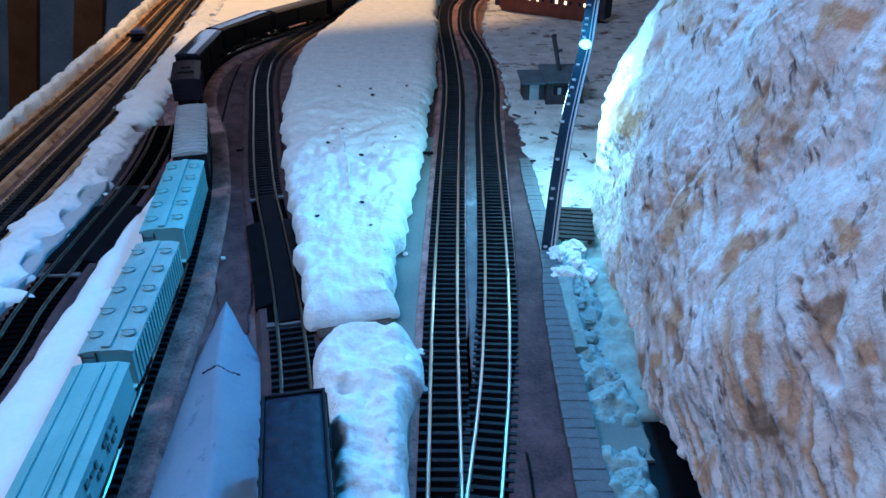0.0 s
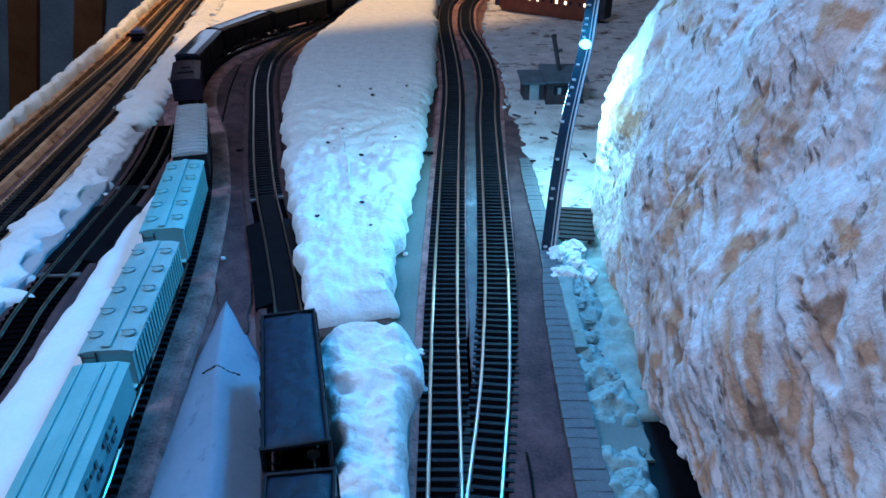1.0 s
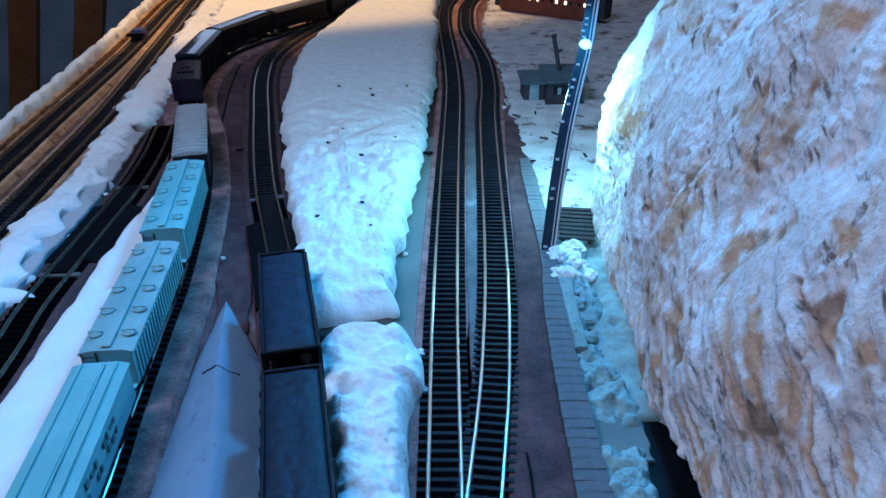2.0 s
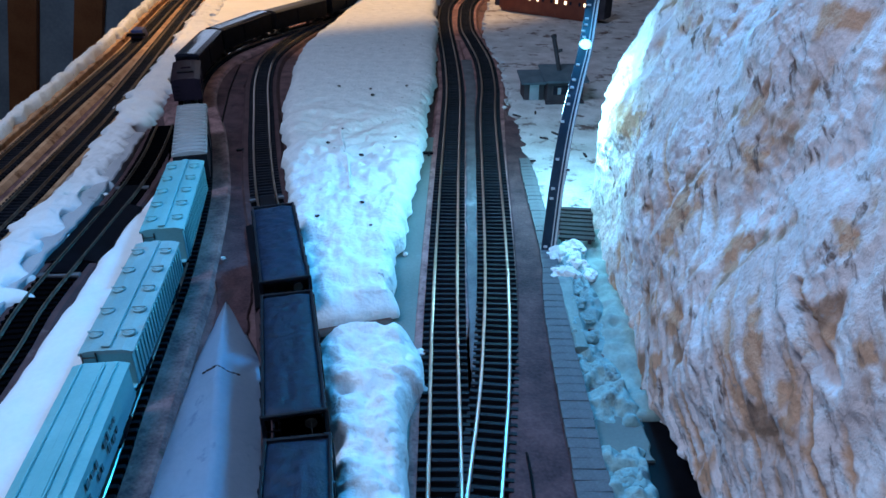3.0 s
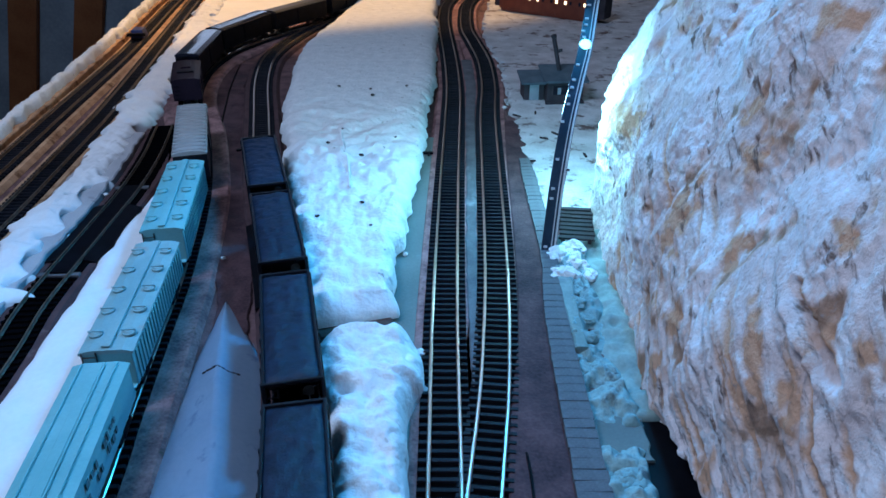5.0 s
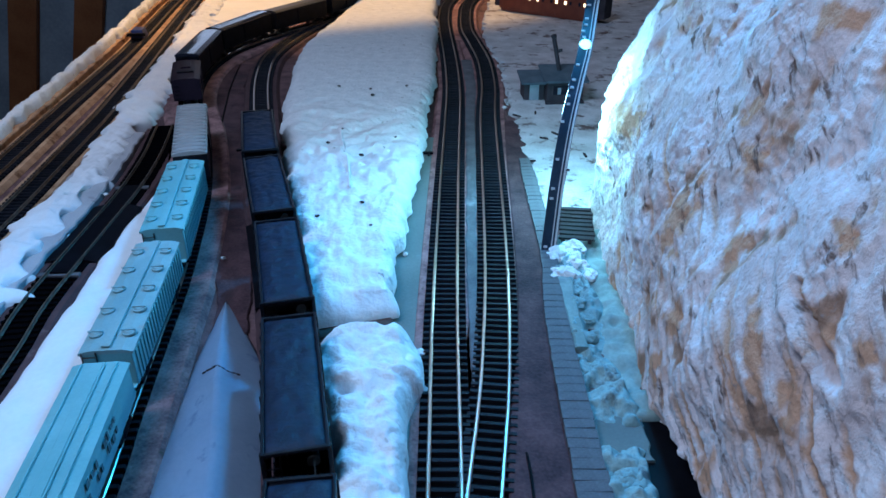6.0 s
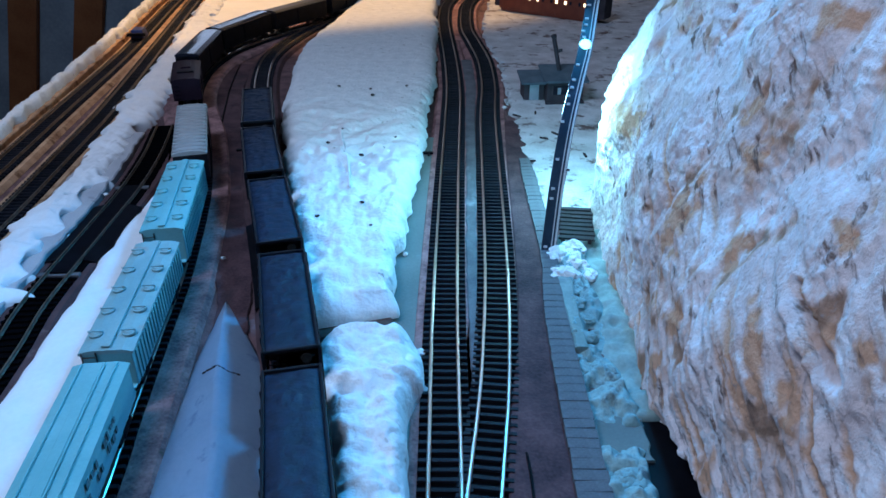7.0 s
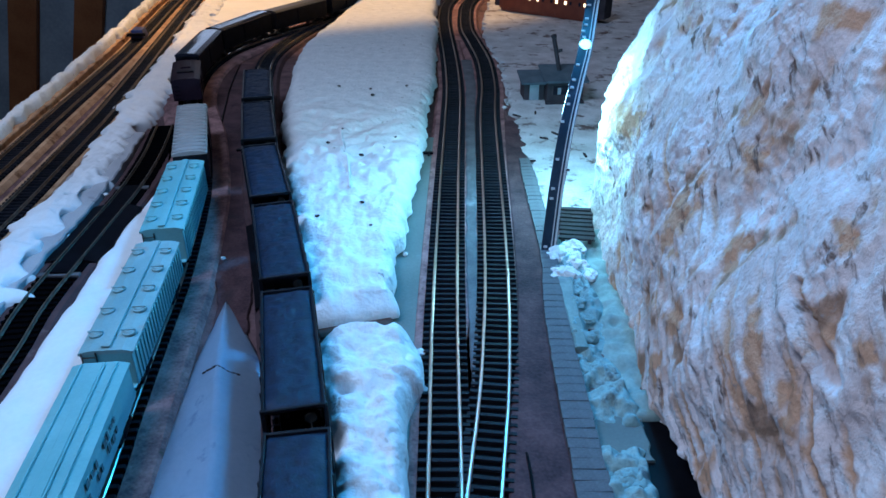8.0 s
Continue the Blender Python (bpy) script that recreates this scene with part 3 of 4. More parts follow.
bank("snow_mound", [(-0.036, 0.16, 0.020, 0.022), (-0.034, 0.24, 0.020, 0.020), (-0.040, 0.30, 0.024, 0.018), (-0.041, 0.325, 0.028, 0.020), (-0.045, 0.352, 0.033, 0.033), (-0.047, 0.385, 0.036, 0.032), (-0.048, 0.412, 0.025, 0.024)],
     0.030, SNOW, step=0.0013, power=4.5, lumps=0.0085, lump_size=0.034, grit=0.35, ragged=0.004, rag_size=0.03, seed=4.0, label="rounded bright plaster snow mound beside the moving train", category="snow mound", pits=((-0.057, 0.334, 0.004, 0.014), (-0.057, 0.292, 0.004, 0.012), (-0.031, 0.352, 0.003, 0.008)))
bank("snow_drift", [(-0.222, 0.10, 0.036, 0.03), (-0.236, 0.25, 0.030, 0.03), (-0.244, 0.35, 0.026, 0.028), (-0.250, 0.45, 0.024, 0.024), (-0.256, 0.55, 0.022, 0.02), (-0.262, 0.645, 0.012, 0.012)],
     0.012, SNOW_SOFT, step=0.003, power=5, lumps=0.003, lump_size=0.05, ragged=0.004, rag_size=0.03, seed=7.0, label="smooth snow drift beside the standing hopper train", category="snow drift")
bank("snow_bank", [(-0.335, 0.36, 0.020, 0.020), (-0.340, 0.45, 0.022, 0.021), (-0.345, 0.53, 0.022, 0.018), (-0.352, 0.64, 0.018, 0.017), (-0.366, 0.76, 0.018, 0.020), (-0.382, 0.88, 0.020, 0.028), (-0.400, 1.00, 0.018, 0.034), (-0.425, 1.20, 0.016, 0.05), (-0.455, 1.42, 0.016, 0.03), (-0.48, 1.62, 0.016, 0.03)],
     0.015, SNOW_SOFT, step=0.0020, power=4, lumps=0.0040, lump_size=0.030, ragged=0.026, rag_size=0.026, grit=0.25, base=0.0, seed=11.0, pits=((-0.335, 0.545, 0.004, 0.018), (-0.350, 0.63, 0.003, 0.016), (-0.338, 0.68, 0.004, 0.018), (-0.372, 0.83, 0.004, 0.016), (-0.325, 0.47, 0.004, 0.016)), label="ragged snow bank between the two pairs of tracks")
EDGE = [(-0.480, 0.55), (-0.492, 0.72), (-0.505, 0.87), (-0.523, 1.05), (-0.546, 1.25), (-0.582, 1.52), (-0.61, 1.78)]
strip("edge_ledge", [(x, y, 0.010, 0.011) for x, y in EDGE], 0.0005, 0.012, TAN, "tan brown foam ledge along the table's edge", "ledge", ragged=0.003, seed=31)
bank("snow_bank", [(x - 0.002, y, 0.010, 0.008) for x, y in EDGE], 0.013, SNOW, step=0.0022, power=3, lumps=0.005, lump_size=0.030, ragged=0.006, rag_size=0.03, base=0.0116, seed=15.0, label="low snow bank along the table's edge")

strip("foam_base", [(-0.060, 0.412, 0.024, 0.028), (-0.068, 0.45, 0.031, 0.030), (-0.078, 0.53, 0.036, 0.039), (-0.090, 0.68, 0.061, 0.062), (-0.105, 0.85, 0.081, 0.081), (-0.112, 1.00, 0.090, 0.098), (-0.115, 1.16, 0.097, 0.100), (-0.105, 1.32, 0.088, 0.092), (-0.085, 1.52, 0.081, 0.072), (-0.05, 1.80, 0.08, 0.07)],
      0.0007, 0.0095, CUTFOAM, "brown cut foam slab under the long snow bank", "foam slab", ragged=0.002, seed=8)


def paper_ramp():
    """A sheet of stiff white paper folded to a ridge, pointed at its far end."""
    bm = bmesh.new()
    rows = []
    for i in range(40):
        k = i / 39
        y = 0.462 - 0.30 * k
        a = np.interp(y, (0.16, 0.276, 0.324, 0.387, 0.462), (-0.152, -0.158, -0.160, -0.164, -0.164))
        b = np.interp(y, (0.16, 0.276, 0.333, 0.387, 0.462), (-0.080, -0.094, -0.106, -0.118, -0.160))
        mid = np.interp(y, (0.16, 0.265, 0.298, 0.3715, 0.462), (-0.098, -0.117, -0.124, -0.142, -0.162))
        top = 0.0165 * min(1, ((0.462 - y) / 0.10)) ** 0.8 + 0.002
        row = []
        for j in range(21):
            u = j / 20
            x = np.interp(u, (0, 0.5, 1), (a, mid, b))
            h = 1 - abs(u - 0.5) * 2
            z = 0.0008 + top * (h ** 0.85) + 0.0012 * fbm(x * 40, y * 40, 3, 3) * h
            row.append(bm.verts.new((x, y, max(z, 0.0006))))
        rows.append(row)
    for r0, r1 in zip(rows, rows[1:]):
        for j in range(20):
            bm.faces.new((r0[j], r0[j + 1], r1[j + 1], r1[j]))
    bmesh.ops.solidify(bm, geom=bm.faces[:], thickness=0.0008)
    ramp = tagged(part("snow_ramp", bm, RAMP, smooth=True), "pointed blue grey paper ramp folded to a ridge between tracks", "snow ramp")
    # row of small dark beads drawing a line over the ridge
    bm = bmesh.new()
    for i in range(60):
        u = 0.30 + 0.45 * i / 59
        x = np.interp(u, (0, 0.5, 1), (-0.1630, -0.1410, -0.1140))
        z = 0.0012 + 0.0178 * (1 - abs(u - 0.5) * 2) ** 0.85
        bmesh.ops.create_icosphere(bm, subdivisions=1, radius=0.0005 + 0.0002 * math.sin(i * 0.9), matrix=Matrix.Translation((x, 0.3635 + 0.0006 * math.sin(i * 0.25), z + 0.0006)) @ Matrix.Diagonal((1.6, 1.1, 0.6, 1)))
    part("tear", bm, DARKHOLE, ramp, "dark ragged line laid across the paper")


paper_ramp()

# ---------------------------------------------------------------- the rock wall


def rock_wall():
    """A mountain of snow-dusted plaster: one steep, pitted and streaked face that turns away at its far corner."""
    pts = [(0.152, -0.35), (0.142, 0.0), (0.131, 0.20), (0.128, 0.28), (0.130, 0.33), (0.130, 0.39), (0.136, 0.46), (0.135, 0.52), (0.136, 0.56), (0.144, 0.61), (0.152, 0.66), (0.200, 0.70), (0.30, 0.73), (0.45, 0.74), (0.7, 0.74)]
    q, w, length = spline(pts, 0.0013)
    keep = [i for i in range(len(q)) if (0.13 < q[i][1] < 0.715 and q[i][0] < 0.26) or i % 8 == 0 or i == len(q) - 1]
    q, w = q[keep], w[keep]
    nh = 250
    top = 0.34
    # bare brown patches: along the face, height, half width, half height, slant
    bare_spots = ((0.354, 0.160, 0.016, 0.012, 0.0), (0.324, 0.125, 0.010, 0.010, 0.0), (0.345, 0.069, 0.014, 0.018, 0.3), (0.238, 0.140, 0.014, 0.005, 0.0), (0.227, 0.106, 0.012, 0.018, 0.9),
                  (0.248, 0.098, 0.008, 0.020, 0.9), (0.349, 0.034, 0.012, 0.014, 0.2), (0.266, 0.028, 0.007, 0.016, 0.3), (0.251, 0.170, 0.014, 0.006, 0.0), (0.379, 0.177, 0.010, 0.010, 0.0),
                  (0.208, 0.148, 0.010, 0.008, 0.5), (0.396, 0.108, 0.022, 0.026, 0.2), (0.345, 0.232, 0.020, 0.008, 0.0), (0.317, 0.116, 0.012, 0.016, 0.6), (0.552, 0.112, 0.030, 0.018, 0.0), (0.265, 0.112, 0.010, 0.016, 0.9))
    bm = bmesh.new()
    bare, dark = bm.verts.layers.float.new("bare"), bm.verts.layers.float.new("dark")
    rows = []
    for i in range(len(q)):
        out = np.array([w[i][1], -w[i][0]])
        row = []
        x0, y0 = q[i]
        corner = min(1.0, max(0.0, (y0 - 0.50) / 0.09))
        for j in range(nh + 1):
            h = top * (j / nh)
            d = (1 - corner) * (0.09 * h + 0.30 * max(0.0, h - 0.10)) + corner * 0.44 * max(0.0, h - 0.105)
            # an outcrop at the far corner
            d -= 0.010 * math.exp(-((y0 - 0.600) / 0.030) ** 4 - (max(0.0, h - 0.02) / 0.085) ** 4)
            warp = fbm(y0 * 22, x0 * 22, h * 22, 3)
            low = min(1.0, max(0.0, (0.165 - h) / 0.05)) * (1 - corner)
            # buttresses, crumpled cloth, slanting streaks low down, grit
            d += 0.009 * fbm(y0 / 0.11, x0 / 0.11, h / 0.11, 3) - 0.006 * (1 - corner) + corner * 0.010 * abs(fbm(y0 / 0.035 + 4, x0 / 0.035, h / 0.035, 2))
            rough = min(1.0, max(0.12, 0.45 + 1.6 * fbm(y0 / 0.065 + 11, x0 / 0.065, h / 0.065, 2)))
            fold = abs(fbm(y0 / 0.042 + 0.7 * warp, x0 / 0.042, h / 0.042 + 3.1, 3))
            d += 0.0036 * fold
            crease = abs(fbm(y0 / 0.016 + warp, x0 / 0.016, h / 0.016 + 9, 3))
            d += 0.0030 * crease * (1 - 0.5 * low) * rough
            d += 0.0020 * rough * abs(fbm(y0 / 0.0075 + 2 * warp, x0 / 0.0075, h / 0.0085 - 5, 3))
            streak = fbm(y0 / 0.012 - h * 110 + warp, x0 / 0.012, h / 0.055, 4)
            d += low * 0.0034 * abs(streak)
            d += 0.0012 * rough * fbm(y0 / 0.0045, x0 / 0.0045, h / 0.0045, 3)
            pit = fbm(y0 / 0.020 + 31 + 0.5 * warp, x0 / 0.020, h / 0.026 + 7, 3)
            d += 0.003 * max(0.0, pit - 0.46)
            # the undercut over the gully and one long slanting cleft
            d += 0.030 * math.exp(-((y0 - 0.265) / 0.060) ** 6 - (h / 0.012) ** 6)
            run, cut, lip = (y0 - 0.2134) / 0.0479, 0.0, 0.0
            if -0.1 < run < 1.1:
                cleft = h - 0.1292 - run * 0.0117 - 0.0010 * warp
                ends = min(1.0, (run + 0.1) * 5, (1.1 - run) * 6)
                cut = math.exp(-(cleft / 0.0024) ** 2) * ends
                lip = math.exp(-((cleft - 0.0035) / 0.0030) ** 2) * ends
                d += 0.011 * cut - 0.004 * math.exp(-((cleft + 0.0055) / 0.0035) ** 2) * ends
            v = bm.verts.new((x0 + out[0] * d, y0 + out[1] * d, h))
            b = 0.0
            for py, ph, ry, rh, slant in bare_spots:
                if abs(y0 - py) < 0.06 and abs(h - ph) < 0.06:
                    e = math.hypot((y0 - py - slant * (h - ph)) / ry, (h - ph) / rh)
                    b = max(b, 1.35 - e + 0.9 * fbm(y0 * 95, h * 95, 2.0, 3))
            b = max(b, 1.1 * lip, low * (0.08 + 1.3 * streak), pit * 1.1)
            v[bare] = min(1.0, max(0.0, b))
            # stored mask for the shade painted into deep pits and the cleft
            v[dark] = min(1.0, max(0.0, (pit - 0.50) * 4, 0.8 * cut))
            row.append(v)
        rows.append(row)
    for r0, r1 in zip(rows, rows[1:]):
        for j in range(nh):
            bm.faces.new((r0[j], r1[j], r1[j + 1], r0[j + 1]))
    # the rough top runs back from the brink
    back0 = [bm.verts.new((0.75, -0.35, 0.36)), bm.verts.new((0.75, 0.72, 0.36))]
    last = [r[-1] for r in rows]
    fan = bm.verts.new((0.55, 0.2, 0.37))
    for a, b in zip(last, last[1:]):
        bm.faces.new((a, b, fan))
    bm.faces.new((last[0], fan, back0[0]))
    bm.faces.new((back0[0], fan, back0[1]))
    bm.faces.new((back0[1], fan, last[-1]))
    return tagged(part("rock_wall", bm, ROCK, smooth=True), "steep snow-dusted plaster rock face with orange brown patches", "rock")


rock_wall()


def rubble():
    """Broken plaster lumps in the trough."""
    rnd = random.Random(5)
    for k in range(44):
        far = k < 14
        y = rnd.uniform(0.49, 0.56) if far else rnd.choice((rnd.uniform(0.35, 0.49), rnd.uniform(0.35, 0.49), rnd.uniform(0.22, 0.30)))
        x = (rnd.uniform(0.090, 0.116) if far else 0.097 + rnd.uniform(-0.008, 0.009))
        r = rnd.uniform(0.005, 0.0095) if far else rnd.uniform(0.0022, 0.0065)
        bm = bmesh.new()
        bmesh.ops.create_icosphere(bm, subdivisions=3, radius=1.0)
        for v in bm.verts:
            c = v.co.copy()
            cell = noise.voronoi(c * 1.1 + Vector((k * 7.0, 0, 0)))[0]
            k2 = 0.85 + 0.45 * (cell[1] - cell[0]) + 0.35 * fbm(c.x * 1.1 + k * 7, c.y * 1.1, c.z * 1.1, 4)
            v.co = Vector((c.x * r * k2 * 1.2, c.y * r * k2 * rnd.uniform(0.98, 1.02), c.z * r * k2 * 0.8))
        ob = part("stone", bm, SNOW if far else TROUGH, m=pose(x, y, 0.003 + r * 0.45, 0, 0, rnd.uniform(0, 360)))
        tagged(ob, "broken pale teal plaster lump in the trough", "stone", group="rubble in the trough")


rubble()

# ---------------------------------------------------------------- rolling stock


def bogie(parent, y, wheel_mat=STEEL):
    """A bogie frame with two wheelsets under a car."""
    bm = bmesh.new()
    for side in (-1, 1):
        box(bm, 0.0022, 0.024, 0.0035, side * 0.0118, 0, 0.0058, 0.0006)
        box(bm, 0.0026, 0.007, 0.006, side * 0.0119, 0, 0.0062, 0.0008)
    box(bm, 0.022, 0.005, 0.003, 0, 0, 0.0078, 0.0005)
    b = part("bogie", bm, BLACK, parent, m=pose(0, y, 0))
    sets = []
    for dy in (-0.0095, 0.0095):
        bm = bmesh.new()
        turn = pose(0, 0, 0, 0, 90, 0)
        for side in (-1, 1):
            rod(bm, 0.0052, 0.0022, Matrix.Translation((side * 0.0085, 0, 0)) @ turn, 20)
            rod(bm, 0.0060, 0.0007, Matrix.Translation((side * 0.0070, 0, 0)) @ turn, 20)
            for k in range(4):
                box(bm, 0.0004, 0.0012, 0.0012, side * 0.0098, 0.003 * math.cos(k * math.pi / 2), 0.003 * math.sin(k * math.pi / 2))
        rod(bm, 0.0010, 0.022, turn, 8)
        sets.append(part("wheelset", bm, wheel_mat, b, "steel wheels on an axle", m=pose(0, dy, 0.0052)))
    return sets


def coupler(parent, y):
    bm = bmesh.new()
    box(bm, 0.003, 0.007, 0.0025, 0, y - math.copysign(0.001, y), 0.0105, 0.0004)
    box(bm, 0.006, 0.0028, 0.0045, 0, y + math.copysign(0.0035, y), 0.0105, 0.0008)
    part("coupler", bm, BLACK, parent)


def coal_hopper(seed):
    """Open two-bay coal hopper: sloped ends, ribbed sides, rim and a heap of coal."""
    L, W, H0, H1 = 0.117, 0.0325, 0.012, 0.041
    car = tagged(new("coal_hopper"), "black open coal hopper car heaped with coal, rolling away", "railway car", group="coal hoppers of the moving train")
    bm = bmesh.new()
    t = 0.0012
    # sides
    for side in (-1, 1):
        box(bm, t, L, H1 - H0 - 0.002, side * (W / 2 - t / 2), 0, (H0 + H1) / 2 + 0.001)
        box(bm, 0.0017, L, 0.0022, side * (W / 2 - 0.0006), 0, H1 - 0.0011, 0.0004)
        box(bm, 0.0020, L, 0.0026, side * (W / 2 - 0.0010), 0, H0, 0.0004)
    # ends slope down and inwards
    for side in (-1, 1):
        box(bm, W, 0.0017, 0.0022, 0, side * (L / 2 - 0.0009), H1 - 0.0011, 0.0004)
        vs = [bm.verts.new(v) for v in ((-W / 2 + t, side * (L / 2 - 0.001), H1 - 0.002), (W / 2 - t, side * (L / 2 - 0.001), H1 - 0.002), (W / 2 - t, side * (L / 2 - 0.026), H0 + 0.004), (-W / 2 + t, side * (L / 2 - 0.026), H0 + 0.004),
                                        (-W / 2 + t, side * (L / 2 - 0.0025), H1 - 0.002), (W / 2 - t, side * (L / 2 - 0.0025), H1 - 0.002), (W / 2 - t, side * (L / 2 - 0.0275), H0 + 0.004), (-W / 2 + t, side * (L / 2 - 0.0275), H0 + 0.004))]
        for f in ((0, 1, 2, 3), (4, 5, 6, 7), (0, 1, 5, 4), (2, 3, 7, 6), (1, 2, 6, 5), (0, 3, 7, 4)):
            bm.faces.new([vs[i] for i in f])
    body = part("body", bm, CAR_BLACK, car)
    part("underframe", box(box(bmesh.new(), 0.008, L - 0.004, 0.004, 0, 0, 0.0115, 0.0006), W - 0.004, 0.05, 0.007, 0, 0, 0.0125, 0.001, (1, 1.2)), BLACK, car)
    for side in (-1, 1):
        rib = None
        for k in range(9):
            y = (k - 4) * (L - 0.006) / 8
            if rib is None:
                rib = part("rib", box(bmesh.new(), 0.0014, 0.0016, H1 - H0 - 0.003, 0, 0, 0, 0.0003), CAR_BLACK, body, m=pose(side * (W / 2 + 0.0004), y, (H0 + H1) / 2))
            else:
                again(rib, pose(side * (W / 2 + 0.0004), y, (H0 + H1) / 2))
    # coal
    bm = bmesh.new()
    nx, ny = 16, 60
    g = []
    for i in range(ny + 1):
        row = []
        for j in range(nx + 1):
            x, y = (j / nx - 0.5) * (W - 0.0024), (i / ny - 0.5) * (L - 0.0034)
            e = min(1, (1 - abs(2 * j / nx - 1)) * 2.2) ** 0.5 * min(1, (1 - abs(2 * i / ny - 1)) * 9) ** 0.5
            z = H1 - 0.0022 + 0.0026 * e + 0.0010 * fbm(x * 260 + seed * 9, y * 260, seed, 4) * e + 0.0008 * fbm(x * 70, y * 70, seed + 4.0, 2)
            row.append(bm.verts.new((x, y, z)))
        g.append(row)
    for r0, r1 in zip(g, g[1:]):
        for j in range(nx):
            bm.faces.new((r0[j], r0[j + 1], r1[j + 1], r1[j]))
    part("coal_load", bm, COAL, car, "heaped black coal", smooth=True)
    # ladder and brake wheel at the ends
    for side in (-1, 1):
        bm = bmesh.new()
        for z in (0.017, 0.022, 0.027, 0.032):
            box(bm, 0.007, 0.0006, 0.0006, side * (W / 2 - 0.005), side * (L / 2 + 0.0008), z)
        for dx in (-0.0035, 0.0035):
            box(bm, 0.0006, 0.0008, 0.022, side * (W / 2 - 0.005) + dx, side * (L / 2 + 0.0004), 0.0255)
        part("ladder", bm, BLACK, car)
        coupler(car, side * (L / 2 + 0.001))
    bm = bmesh.new()
    rod(bm, 0.0032, 0.0006, pose(0.008, -L / 2 - 0.0012, 0.034, 90), 16)
    rod(bm, 0.0004, 0.014, pose(0.008, -L / 2 - 0.0012, 0.028), 6)
    part("brake_wheel", bm, STEEL, car)
    sets = bogie(car, -0.036) + bogie(car, 0.036)
    return car, sets


def covered_hopper(L, roof_mat, side_mat, label, hatches, W=0.031, H1=0.0375, rails=False):
    """Covered hopper: ribbed sides, roof with a walkway and rows of round hatches."""
    car = tagged(new("covered_hopper"), label, "railway car", group="standing freight train")
    bm = bmesh.new()
    box(bm, W - 0.002, L, H1 - 0.013, 0, 0, (H1 + 0.011) / 2, 0.001)
    box(bm, W - 0.006, L * 0.78, 0.006, 0, 0, 0.010, 0.001)
    body = part("body", bm, side_mat, car)
    bm = bmesh.new()
    prof = [(-W / 2, H1 - 0.0025), (W / 2, H1 - 0.0025), (W / 2, H1 - 0.001), (W * 0.30, H1 + 0.0006), (-W * 0.30, H1 + 0.0006), (-W / 2, H1 - 0.001)]
    ends = [[bm.verts.new((x, s * L / 2, z)) for x, z in prof] for s in (-1, 1)]
    for i in range(6):
        bm.faces.new((ends[0][i], ends[0][(i + 1) % 6], ends[1][(i + 1) % 6], ends[1][i]))
    bm.faces.new(ends[0][::-1])
    bm.faces.new(ends[1])
    roof = part("roof", bm, roof_mat, car)
    part("roof_walkway", box(bmesh.new(), 0.0052, L * 0.97, 0.0012, 0, 0, H1 + 0.0018, 0.0003), roof_mat, roof)
    n = 0 if rails else 22
    rib = None
    for side in (-1, 1):
        for k in range(n):
            y = (k + 0.5 - n / 2) * (L - 0.006) / n
            m = pose(side * (W / 2 - 0.0006), y, 0.0235)
            rib = again(rib, m) if rib else part("rib", box(bmesh.new(), 0.0011, 0.0022, H1 - 0.0175, 0, 0, 0, 0.0003), side_mat, body, m=m)
    if hatches:
        hatch = None
        for side in (-1, 1):
            for k in range(hatches):
                y = (k + 0.5 - hatches / 2) * L / hatches * 0.94
                m = pose(side * 0.0095, y, H1 + 0.0012)
                if hatch is None:
                    bm = rod(bmesh.new(), 0.0040, 0.0016, n=24)
                    rod(bm, 0.0034, 0.0010, Matrix.Translation((0, 0, 0.0012)), 24, 0.0022)
                    box(bm, 0.0085, 0.0008, 0.0008, 0, 0, 0.0019)
                    hatch = part("hatch", bm, roof_mat, roof, m=m)
                else:
                    again(hatch, m)
    if rails:
        for x in (-0.0095, 0.0095, -0.0032, 0.0032):
            part("roof_rail", box(bmesh.new(), 0.0009, L * 0.98, 0.0012, x, 0, H1 + 0.0014, 0.0002), roof_mat, roof)
    for side in (-1, 1):
        bm = bmesh.new()
        for z in (0.014, 0.019, 0.024, 0.029, 0.034):
            box(bm, 0.008, 0.0006, 0.0006, side * (W / 2 - 0.006), side * (L / 2 + 0.0008), z)
        for dx in (-0.004, 0.004):
            box(bm, 0.0007, 0.0008, 0.026, side * (W / 2 - 0.006) + dx, side * (L / 2 + 0.0004), 0.024)
        part("ladder", bm, STEEL, car)
        part("end_platform", box(bmesh.new(), W - 0.004, 0.004, 0.0012, 0, side * (L / 2 + 0.002), 0.0125, 0.0003), side_mat, car)
        coupler(car, side * (L / 2 + 0.002))
    bogie(car, -L / 2 + 0.022)
    bogie(car, L / 2 - 0.022)
    return car


